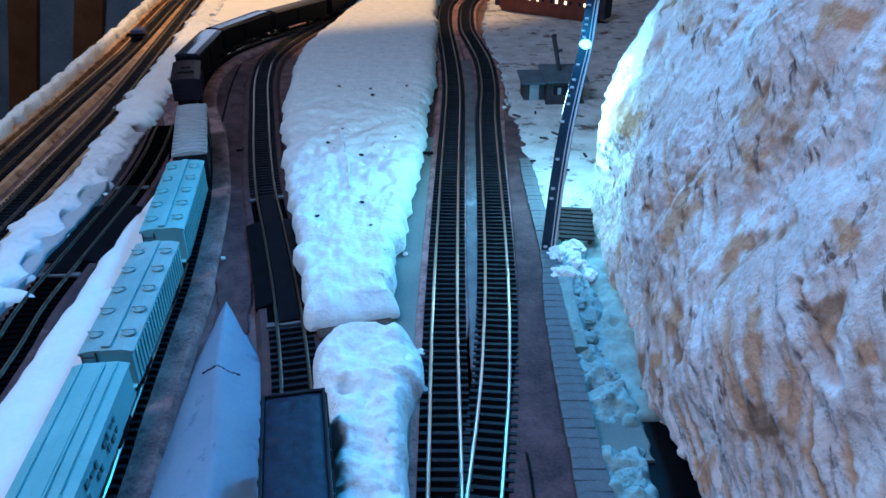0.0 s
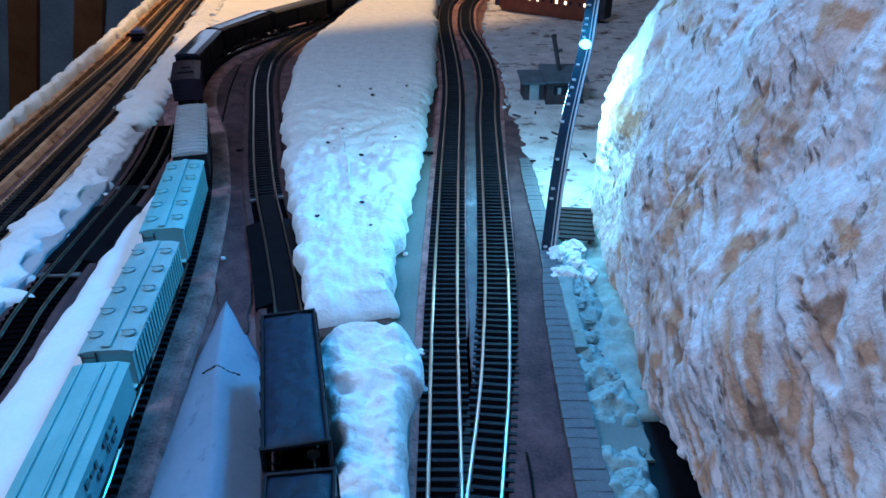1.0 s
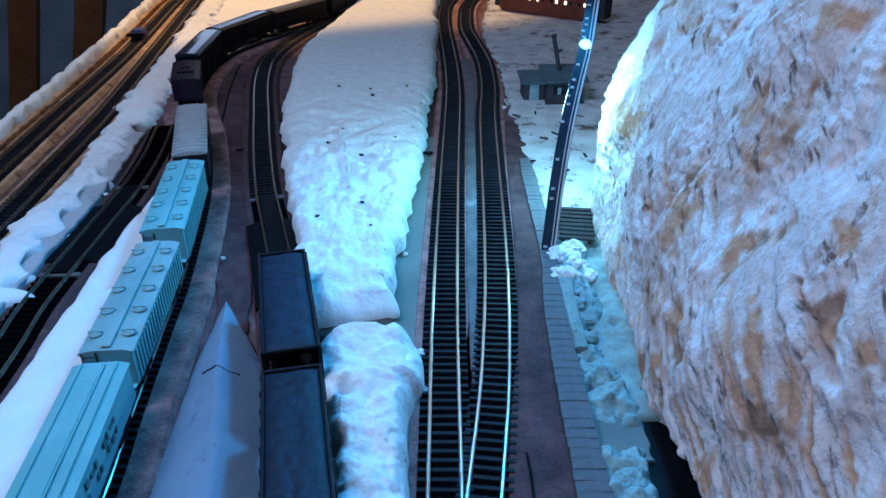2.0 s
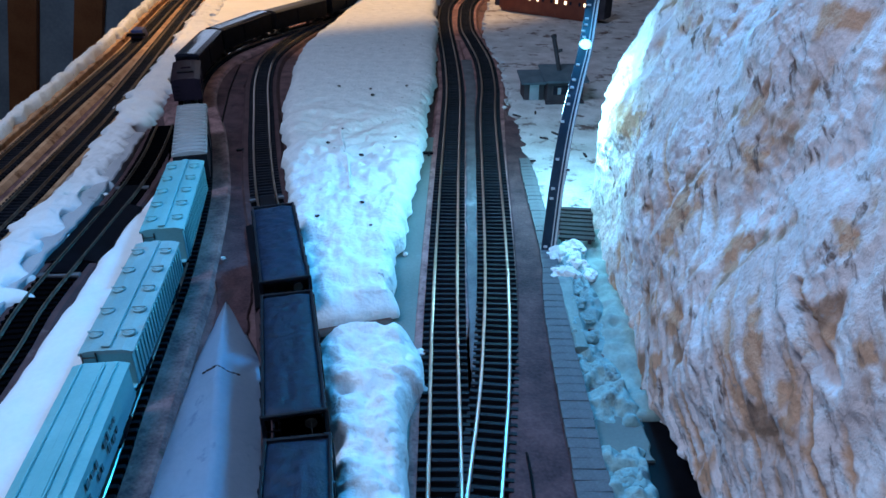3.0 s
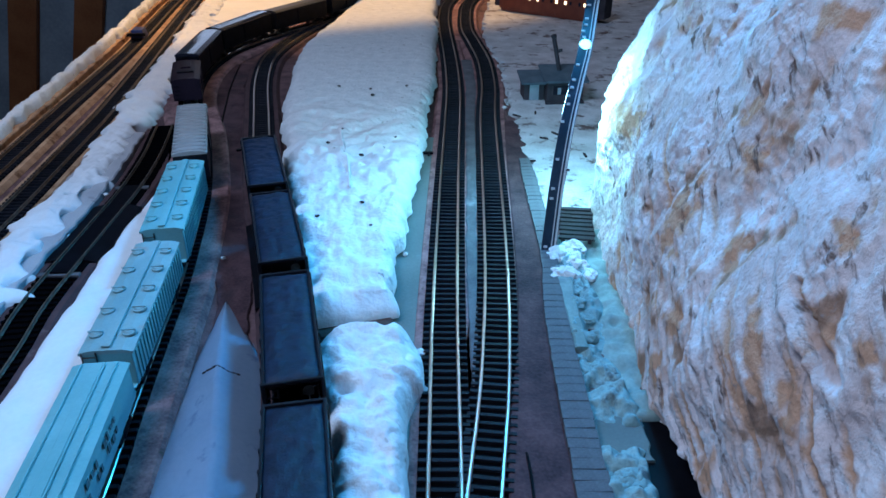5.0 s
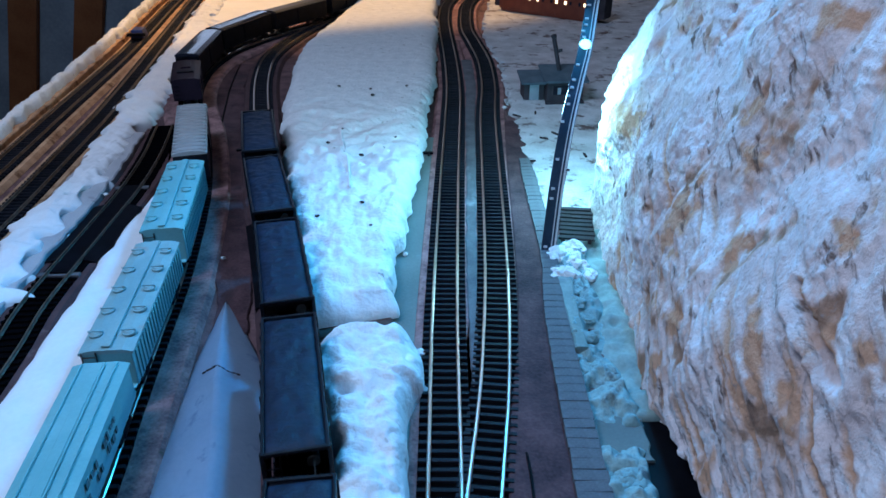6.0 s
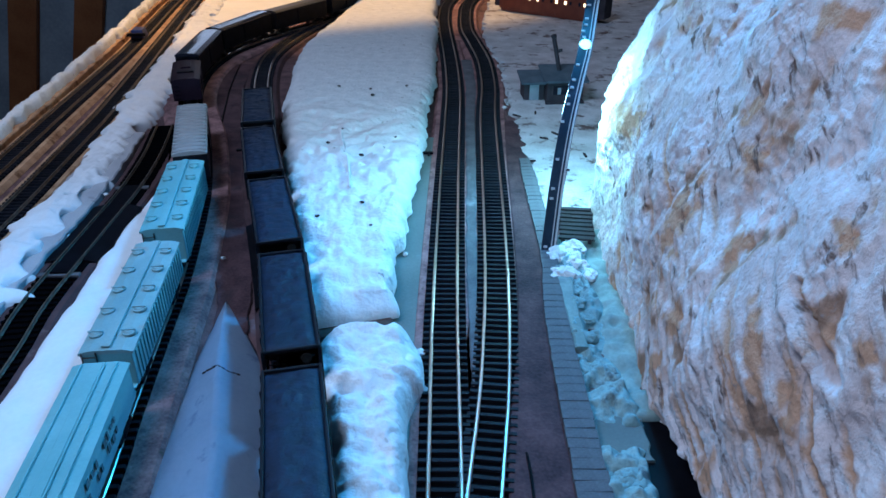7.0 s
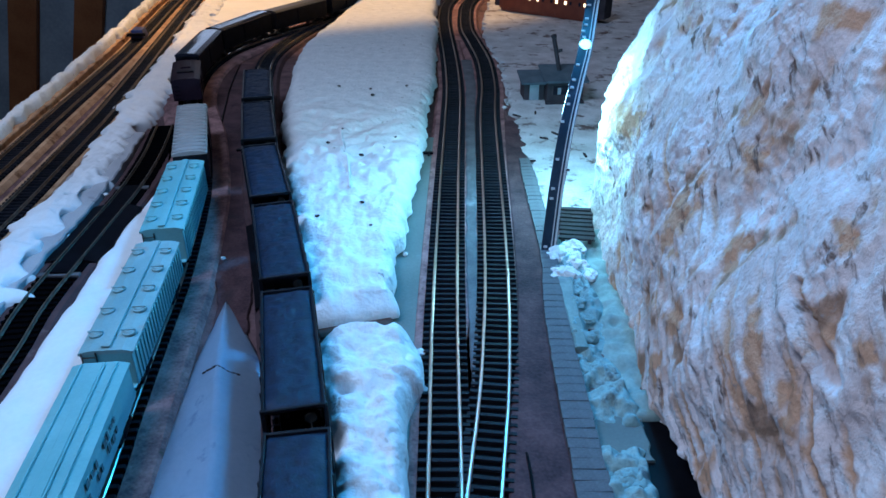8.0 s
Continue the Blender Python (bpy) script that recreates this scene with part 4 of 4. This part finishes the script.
def box_car(L, label, body_mat, roof_mat, W=0.031, H1=0.036, ribs=0, name="box_car", slot=False):
    """Closed car with a pitched or ribbed roof, side doors and end ladders."""
    car = tagged(new(name), label, "railway car", group="standing freight train")
    body = part("body", box(bmesh.new(), W, L, H1 - 0.011, 0, 0, (H1 + 0.010) / 2, 0.0008), body_mat, car)
    bm = bmesh.new()
    prof = [(-W / 2 - 0.0006, H1 - 0.001), (W / 2 + 0.0006, H1 - 0.001), (W / 2 + 0.0006, H1 + 0.0006), (W * 0.32, H1 + 0.0026), (0, H1 + 0.0032), (-W * 0.32, H1 + 0.0026), (-W / 2 - 0.0006, H1 + 0.0006)]
    ends = [[bm.verts.new((x, s * L / 2, z)) for x, z in prof] for s in (-1, 1)]
    k = len(prof)
    for i in range(k):
        bm.faces.new((ends[0][i], ends[0][(i + 1) % k], ends[1][(i + 1) % k], ends[1][i]))
    bm.faces.new(ends[0][::-1])
    bm.faces.new(ends[1])
    roof = part("roof", bm, roof_mat, car)
    rib = None
    for i in range(ribs):
        y = (i + 0.5 - ribs / 2) * L / ribs
        m = pose(0, y, H1 + 0.0026)
        if rib is None:
            bm = box(bmesh.new(), W * 1.0, 0.0026, 0.0022, 0, 0, 0, 0.0006)
            rib = part("roof_rib", bm, roof_mat, roof, m=m)
        else:
            again(rib, m)
    for side in (-1, 1):
        part("door", box(bmesh.new(), 0.0012, 0.026, H1 - 0.016, side * (W / 2 + 0.0006), 0, (H1 + 0.010) / 2, 0.0004), body_mat, car)
        bm = bmesh.new()
        for z in (0.014, 0.019, 0.024, 0.029):
            box(bm, 0.007, 0.0006, 0.0006, side * (W / 2 - 0.006), side * (L / 2 + 0.0006), z)
        part("ladder", bm, BLACK, car)
        coupler(car, side * (L / 2 + 0.002))
    if slot:
        part("roof_hatch", box(bmesh.new(), 0.020, 0.008, 0.0012, 0, -L * 0.16, H1 + 0.0036, 0.0003), BLACK, roof)
        part("roof_grille", box(bmesh.new(), 0.012, 0.030, 0.0022, 0, L * 0.2, H1 + 0.0036, 0.0005), body_mat, roof)
    bogie(car, -L / 2 + 0.020)
    bogie(car, L / 2 - 0.020)
    return car


def stand(car, y0, y1, base):
    s0, s1 = s_of_y("D", y0), s_of_y("D", y1)
    car.matrix_basis = car_pose("D", (s0 + s1) / 2, base)


def reach(y0, y1):
    return s_of_y("D", y1) - s_of_y("D", y0)


LONG_HOPPER = covered_hopper(reach(0.135, 0.330), HOPPER, HOPPER, "long pale teal covered hopper with a lined smooth roof", 0, rails=True)
bar_bm = bmesh.new()
bar_rnd = random.Random(3)
for row, z in enumerate((0.0285, 0.0215)):
    y = 0.060
    while y > -0.088:
        wide = bar_rnd.uniform(0.002, 0.006)
        if bar_rnd.random() < 0.8:
            box(bar_bm, 0.0004, wide * 0.7, bar_rnd.uniform(0.0022, 0.0050), 0.0153, y, z + bar_rnd.uniform(-0.0006, 0.0006))
        y -= wide + 0.0022
part("lettering", bar_bm, MARK, LONG_HOPPER, "dark unreadable lettering bars")
stand(LONG_HOPPER, 0.135, 0.330, 0.15)
stand(covered_hopper(reach(0.341, 0.472), HOPPER_TAN, HOPPER, "pale teal ribbed covered hopper with round roof hatches", 5), 0.341, 0.472, 0.09)
stand(covered_hopper(reach(0.487, 0.620), HOPPER, HOPPER, "pale teal covered hopper with small dark roof hatches", 5, W=0.032, H1=0.040), 0.487, 0.620, 0.09)
# body coloured black to carry the dark gap between the two cars
stand(box_car(reach(0.645, 0.785), "dark box car with a pale grey corrugated roof", CAR_BLACK, RIBBED, ribs=15), 0.645, 0.785, 0.10)
stand(box_car(reach(0.885, 0.972), "dark brown locomotive cab unit with a roof slot", BROWN_DARK, BROWN_DARK, W=0.034, H1=0.035, name="locomotive", slot=True), 0.885, 0.972, 0.05)
stand(box_car(reach(0.985, 1.125), "black coach with a glossy blue reflecting roof", BLACK, GLOSS, W=0.031, H1=0.040, name="coach"), 0.985, 1.125, 0.10)
stand(box_car(reach(1.137, 1.262), "black coach with a glossy blue reflecting roof", BLACK, GLOSS, W=0.031, H1=0.040, name="coach"), 1.137, 1.262, 0.10)
stand(box_car(reach(1.274, 1.390), "black coach with a dull dark roof", BLACK, CAR_BLACK, W=0.031, H1=0.038, name="coach"), 1.274, 1.390, 0.10)
stand(box_car(reach(1.402, 1.53), "black coach with a dull dark roof", BLACK, CAR_BLACK, W=0.031, H1=0.038, name="coach"), 1.402, 1.53, 0.10)

# ---------------------------------------------------------------- shed, coach and lights on the far side


def shed():
    s = tagged(new("shed"), "small dark wooden trackside shed with grey roofs and stovepipe", "shed")
    s.matrix_basis = pose(0.142, 0.935, 0.0072, 0, 0, 4)
    part("wall", box(bmesh.new(), 0.046, 0.040, 0.030, 0.012, 0, 0.015, 0.0006), SHED_WALL, s)
    part("wall", box(bmesh.new(), 0.026, 0.030, 0.024, -0.025, 0.010, 0.012, 0.0006), SHED_WALL, s)
    bm = bmesh.new()
    box(bm, 0.056, 0.052, 0.003, 0, 0, 0, 0.0006)
    part("roof", bm, SHED_ROOF, s, m=pose(0.012, -0.002, 0.0335, 9))
    bm = bmesh.new()
    box(bm, 0.032, 0.040, 0.003, 0, 0, 0, 0.0006)
    part("roof", bm, SHED_ROOF, s, m=pose(-0.027, 0.008, 0.0265, 9))
    bm = rod(bmesh.new(), 0.0028, 0.052, n=12)
    rod(bm, 0.0036, 0.003, Matrix.Translation((0, 0, 0.024)), 12)
    pipe = part("stovepipe", bm, SHED_WALL, s, m=pose(0.003, 0.004, 0.056, 0, -13, 0))
    box_b = box(bmesh.new(), 0.006, 0.0012, 0.004, 0.005, 0, 0.004)
    part("bracket", box_b, SHED_WALL, pipe)
    part("door", box(bmesh.new(), 0.012, 0.0016, 0.020, -0.025, -0.0058, 0.0105, 0.0004), SHED_DOOR, s, "blue grey door")
    win = part("window", box(bmesh.new(), 0.034, 0.0014, 0.014, 0.012, -0.0205, 0.0175, 0.0003), SHED_WALL, s)
    part("pane", box(bmesh.new(), 0.031, 0.001, 0.0115, 0.012, -0.0212, 0.0175), GLOSS, win)
    for x in (0.004, 0.017):
        part("shutter", box(bmesh.new(), 0.0042, 0.001, 0.0085, x, -0.0220, 0.0165, 0.0002), SHED_DOOR, win)
    part("base_board", box(bmesh.new(), 0.050, 0.006, 0.003, 0.012, -0.022, 0.0015, 0.0005), SHED_WALL, s)


shed()


def lit_coach():
    c = tagged(new("passenger_car"), "red brown passenger coach with small lit windows", "railway car")
    c.matrix_basis = pose(0.205, 1.445, 0.0072, 0, 0, 54.0)
    L, W, H1 = 0.21, 0.034, 0.046
    body = part("body", box(bmesh.new(), W, L, H1 - 0.006, 0, 0, H1 / 2 + 0.003, 0.001), RED_BROWN, c)
    bm = bmesh.new()
    n = 10
    ends = []
    for s in (-1, 1):
        ends.append([bm.verts.new((-math.cos(math.pi * i / n) * (W / 2 + 0.001), s * (L / 2 + 0.001), H1 + math.sin(math.pi * i / n) * 0.007)) for i in range(n + 1)])
    for i in range(n):
        bm.faces.new((ends[0][i], ends[0][i + 1], ends[1][i + 1], ends[1][i]))
    bm.faces.new(ends[0])
    bm.faces.new(ends[1][::-1])
    bm.faces.new((ends[0][0], ends[0][-1], ends[1][-1], ends[1][0]))
    part("roof", bm, SHED_WALL, c)
    for side in (-1, 1):
        for k in range(14):
            y = (k - 6.5) * 0.0145 + (0.002 if k % 2 else -0.002)
            part("window", box(bmesh.new(), 0.001, 0.0045, 0.0065, side * (W / 2 + 0.0003), y, 0.030, 0.0002), LAMP_WIN if k % 4 < 2 else GLOSS, body)
        part("end_wall", box(bmesh.new(), W - 0.002, 0.012, H1 - 0.008, 0, side * (L / 2 + 0.006), H1 / 2 + 0.004, 0.003), SHED_WALL, c)
        part("skirt", box(bmesh.new(), 0.002, L - 0.01, 0.006, side * (W / 2 - 0.002), 0, 0.004, 0.0004), RED_BROWN, c)
    bogie(c, -0.07)
    bogie(c, 0.07)


lit_coach()


def led_strip():
    """A strip of diodes that climbs from the trough to the far wall; one diode is lit."""
    c = tagged(new("led_strip"), "dark flexible light strip with white borders, one diode lit", "light strip")
    pts = [(0.0815, 0.505, 0.001), (0.0865, 0.528, 0.010), (0.0927, 0.55, 0.0565), (0.1010, 0.575, 0.0959), (0.1115, 0.605, 0.1246), (0.1232, 0.64, 0.1489), (0.1346, 0.685, 0.1780), (0.155, 0.750, 0.25), (0.176, 0.805, 0.35), (0.187, 0.833, 0.48), (0.190, 0.835, 0.64), (0.17, 0.80, 0.95), (0.15, 0.77, 1.25), (0.15, 0.76, 1.60)]
    q, w, length = spline(pts, 0.004)
    across = Vector((0.96, 0.10, 0.0)).normalized()

    def ribbon(name, a, b, up, material, parent):
        bm = bmesh.new()
        rings = []
        for p, d in zip(q, w):
            d = Vector(d)
            lift = across.cross(d).normalized()
            o = Vector(p)
            rings.append([bm.verts.new(o + across * a), bm.verts.new(o + across * b), bm.verts.new(o + across * b + lift * up), bm.verts.new(o + across * a + lift * up)])
        for r0, r1 in zip(rings, rings[1:]):
            for i in range(4):
                bm.faces.new((r0[i], r0[(i + 1) % 4], r1[(i + 1) % 4], r1[i]))
        bm.faces.new(rings[0])
        bm.faces.new(rings[-1][::-1])
        return part(name, bm, material, parent)

    back = ribbon("backing", -0.0062, 0.0062, 0.0012, STRIP, c)
    ribbon("border", 0.0040, 0.0056, 0.0020, WHITE, back)
    ribbon("border", 0.0014, 0.0022, 0.0018, WHITE, back)
    chip = None
    strip_rnd = random.Random(4)
    for i in range(1, len(q) - 1):
        d = Vector(w[i])
        lift = across.cross(d).normalized()
        o = Vector(q[i]) + across * (-0.0040 + (0.0008 if i % 3 else -0.0008)) + lift * 0.0015
        m = Matrix((across, d, lift)).transposed().to_4x4()
        m.translation = o
        if strip_rnd.random() < (0.35 if q[i][2] > LED.z - 0.03 else 0.8):
            continue
        if i % 2:
            chip = again(chip, m) if chip else part("chip", box(bmesh.new(), 0.0030, 0.0020, 0.0010, 0, 0, 0.0002, 0.0002), WHITE, back, m=m)
    bm = bmesh.new()
    bmesh.ops.create_icosphere(bm, subdivisions=3, radius=0.0052)
    part("diode", bm, LED_GLOW, back, "lit cold blue white diode", m=Matrix.Translation(LED + Vector((-0.001, -0.001, 0.0))))
    # upper diode, added out of view to go with the cyan spot
    bm = bmesh.new()
    bmesh.ops.create_icosphere(bm, subdivisions=3, radius=0.0050)
    part("diode", bm, LED_GLOW, back, "lit cold blue white diode", m=Matrix.Translation(LED_HIGH))


led_strip()


def pallet():
    p = tagged(new("slatted_pallet"), "dark brown slatted wooden pallet beside the light strip", "pallet")
    p.matrix_basis = pose(0.116, 0.572, 0.0076, 0, 0, -8)
    slat = part("slat", box(bmesh.new(), 0.030, 0.0055, 0.0020, 0, 0, 0.0035, 0.0004), DARKHOLE, p, m=pose(0, -0.027, 0))
    for k in range(1, 8):
        again(slat, pose(random.uniform(-0.001, 0.001), -0.027 + k * 0.0078, random.uniform(0, 0.0004), 0, 0, random.uniform(-2, 2)))
    for x in (-0.011, 0.011):
        part("bearer", box(bmesh.new(), 0.003, 0.060, 0.0030, x, 0, 0.0012, 0.0003), DARKHOLE, p)


pallet()


def bumper():
    b = tagged(new("bumper_stop"), "small navy blue buffer stop on the outermost track", "buffer stop")
    x, y = on_line("G", s_of_y("G", 1.26))
    b.matrix_basis = pose(x, y, RAILHEAD, 0, 0, 6)
    part("block", box(bmesh.new(), 0.022, 0.030, 0.014, 0, 0, 0.0075, 0.001, (0.8, 0.8)), NAVY, b)
    part("beam", box(bmesh.new(), 0.030, 0.005, 0.005, 0, -0.018, 0.008, 0.0006), BLACK, b)
    part("foot", box(bmesh.new(), 0.018, 0.034, 0.002, 0, -0.004, 0.0008, 0.0003), BLACK, b)


bumper()

# ---------------------------------------------------------------- housings added for the unseen lamps


def hung_housing(eye, target, wide, deep, label):
    """A housing on two rods under the ceiling, added behind an unseen fill lamp, its open side towards the table."""
    t = tagged(new("tube_light"), label, "lamp")
    m = look(eye, target)
    part("housing", box(bmesh.new(), wide + 0.04, deep + 0.04, 0.03, 0, 0, 0.022, 0.004), WHITE, t, m=m)
    c = m @ Vector((0, 0, 0.03))
    for dy in (-0.08, 0.08):
        h = 1.6 - c.z
        part("rod", rod(bmesh.new(), 0.004, h, Matrix.Translation((c.x, c.y + dy, c.z + h / 2)), 8), STEEL, t)


hung_housing((-0.56, 0.10, 1.10), (0.08, 0.42, 0.05), 0.25, 0.7, "white housing added out of view behind the side fill lamp")
# housing added out of view behind the far-wall fill
wall_box = tagged(new("wall_light"), "long white housing on the far wall, added out of view", "lamp")
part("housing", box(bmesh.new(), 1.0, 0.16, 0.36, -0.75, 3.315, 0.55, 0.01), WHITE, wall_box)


# housing added out of view above the fill that glints on the rails
ceiling_housing = tagged(new("tube_light"), "long white housing under the ceiling, added out of view", "lamp")
part("housing", box(bmesh.new(), 0.16, 1.76, 0.06, 0.08, 2.45, 1.57, 0.008), WHITE, ceiling_housing)


def pendant(x, y, z):
    """A dark metal shade on a rod, open below, added out of view round a warm spot."""
    t = tagged(new("pendant_lamp"), "dark metal shade added out of view over a warm spot", "lamp", group="warm pendant lamps")
    bm = bmesh.new()
    n, rings = 24, []
    for r, dz in ((0.10, 0.055), (0.05, 0.11), (0.02, 0.13), (0.018, 0.13), (0.048, 0.106), (0.097, 0.055)):
        rings.append([bm.verts.new((r * math.cos(k * math.tau / n), r * math.sin(k * math.tau / n), dz)) for k in range(n)])
    for r0, r1 in zip(rings, rings[1:] + rings[:1]):
        for k in range(n):
            bm.faces.new((r0[k], r0[(k + 1) % n], r1[(k + 1) % n], r1[k]))
    part("shade", bm, STEEL, t, m=pose(x, y, z))
    h = 1.6 - z - 0.13
    part("rod", rod(bmesh.new(), 0.005, h + 0.01, Matrix.Translation((x, y, z + 0.13 + h / 2)), 10), STEEL, t)


pendant(-0.52, 2.2, 1.30)
pendant(-0.30, 2.6, 1.20)

# ---------------------------------------------------------------- small things
crumb_rnd = random.Random(8)
for cx, cy, cr in ((-0.1791, 0.5204, 0.0018), (-0.3228, 0.6418, 0.0022), (-0.0307, 0.5269, 0.0022), (0.0779, 0.9018, 0.003), (-0.3064, 0.6444, 0.0018), (0.0889, 0.6966, 0.0025), (-0.0147, 0.394, 0.003), (-0.0126, 0.3567, 0.003), (-0.1294, 0.2447, 0.002)):
    bm = bmesh.new()
    bmesh.ops.create_icosphere(bm, subdivisions=2, radius=cr)
    for v in bm.verts:
        v.co *= 1 + 0.5 * fbm(v.co.x / cr + cx * 50, v.co.y / cr, v.co.z / cr, 3)
        v.co.z *= 0.7
    tagged(part("snow_crumb", bm, SNOW, m=pose(cx, cy, 0.0055 + cr * 0.3)), "small loose crumb of white plaster snow", "snow crumb", group="loose crumbs")

for cx, cy in ((-0.091, 0.905), (-0.086, 0.880), (-0.109, 0.760), (-0.070, 0.577), (-0.059, 0.534), (-0.054, 0.522), (-0.081, 0.685), (-0.050, 0.735), (-0.119, 0.719), (-0.132, 0.917), (-0.105, 0.550), (-0.046, 0.917)):
    cr = crumb_rnd.uniform(0.0012, 0.0026)
    bm = bmesh.new()
    bmesh.ops.create_icosphere(bm, subdivisions=2, radius=cr)
    for v in bm.verts:
        v.co *= 1 + 0.6 * fbm(v.co.x / cr + cx * 70, v.co.y / cr, v.co.z / cr, 3)
        v.co.z *= 0.5
    tagged(part("dirt_crumb", bm, DARKHOLE, m=pose(cx, cy, 0.0295)), "small dark crumb of dirt lying on the snow bank", "dirt crumb", group="dirt on the snow")
for cx, cy, turn in ((0.114, 0.788, 80), (0.130, 0.801, 40), (0.114, 0.876, 10), (0.125, 0.699, 65), (0.093, 0.721, 120), (0.152, 0.737, 20), (0.090, 0.865, 60)):
    bm = box(bmesh.new(), 0.0022, crumb_rnd.uniform(0.008, 0.018), 0.0018, 0, 0, 0.0009, 0.0005)
    for v in bm.verts:
        v.co.x += 0.0012 * math.sin(v.co.y * 300)
    tagged(part("twig", bm, DARKHOLE, m=pose(cx, cy, 0.0073, 0, 0, turn)), "short dark splinter of wood on the snowy yard", "twig", group="splinters in the yard")


def switch_lever(x, y, z, turn):
    """A small black ground throw beside a track."""
    t = tagged(new("switch_lever"), "small black switch lever beside the track", "switch lever")
    t.matrix_basis = pose(x, y, z, 0, 0, turn)
    part("base", box(bmesh.new(), 0.012, 0.004, 0.0022, 0, 0, 0.0011, 0.0004), BLACK, t)
    part("arm", box(bmesh.new(), 0.0016, 0.012, 0.0014, 0.002, -0.005, 0.0022, 0.0003), BLACK, t)


switch_lever(-0.2218, 0.7636, 0.0026, 10)
switch_lever(-0.0165, 0.7486, 0.0050, -5)


def cable(pts, z, r, label):
    q, w, _ = spline(pts, 0.004)
    ring = [(r * math.cos(k * math.pi / 4), z + r + r * math.sin(k * math.pi / 4)) for k in range(8)]
    tagged(part("cable", sweep(bmesh.new(), q, w, ring), BLACK, smooth=True), label, "cable")


cable([(-0.3079, 1.1113), (-0.2939, 1.0008), (-0.2751, 0.8923), (-0.2576, 0.8023), (-0.2459, 0.7422)], 0.0025, 0.0010, "thin dark wire lying on the brown cork")
cable([(0.0464, 0.3017), (0.0472, 0.2851), (0.0469, 0.266)], 0.0066, 0.0008, "short dark wire on the cork board")

thread_way, thread_turn, _ = spline([(-0.1105, 0.7588), (-0.1033, 0.7183), (-0.0920, 0.6640), (-0.0842, 0.6085)], 0.003)
tagged(part("thread", sweep(bmesh.new(), thread_way, thread_turn, [(0.0011 * math.cos(k * math.pi / 4), 0.0011 * math.sin(k * math.pi / 4)) for k in range(8)], 0.0296), SNOW_SOFT, smooth=True), "white thread half sunk in the snow bank", "thread")

# ---------------------------------------------------------------- the moving coal train
PITCH, CARS, CAR_LENGTH = 0.1331, 8, 0.117
TRAIN = [coal_hopper(k) for k in range(CARS)]


def front(t):
    """Where along the track the train's nose is."""
    return 1.0545 + 0.07629 * t + 0.000401 * t * t


def motions():
    times = [i * 0.1 for i in range(81)]
    for k, (car, sets) in enumerate(TRAIN):
        mids = [front(t) - k * PITCH - CAR_LENGTH / 2 for t in times]
        walk(car, [(t, car_pose("C", s, 0.072)) for t, s in zip(times, mids)])
        for ob in sets:
            y = ob.matrix_basis.translation.y
            walk(ob, [(t, pose(0, y, 0.0052, -math.degrees((s - mids[0]) / 0.0052))) for t, s in zip(times, mids)])


motions()
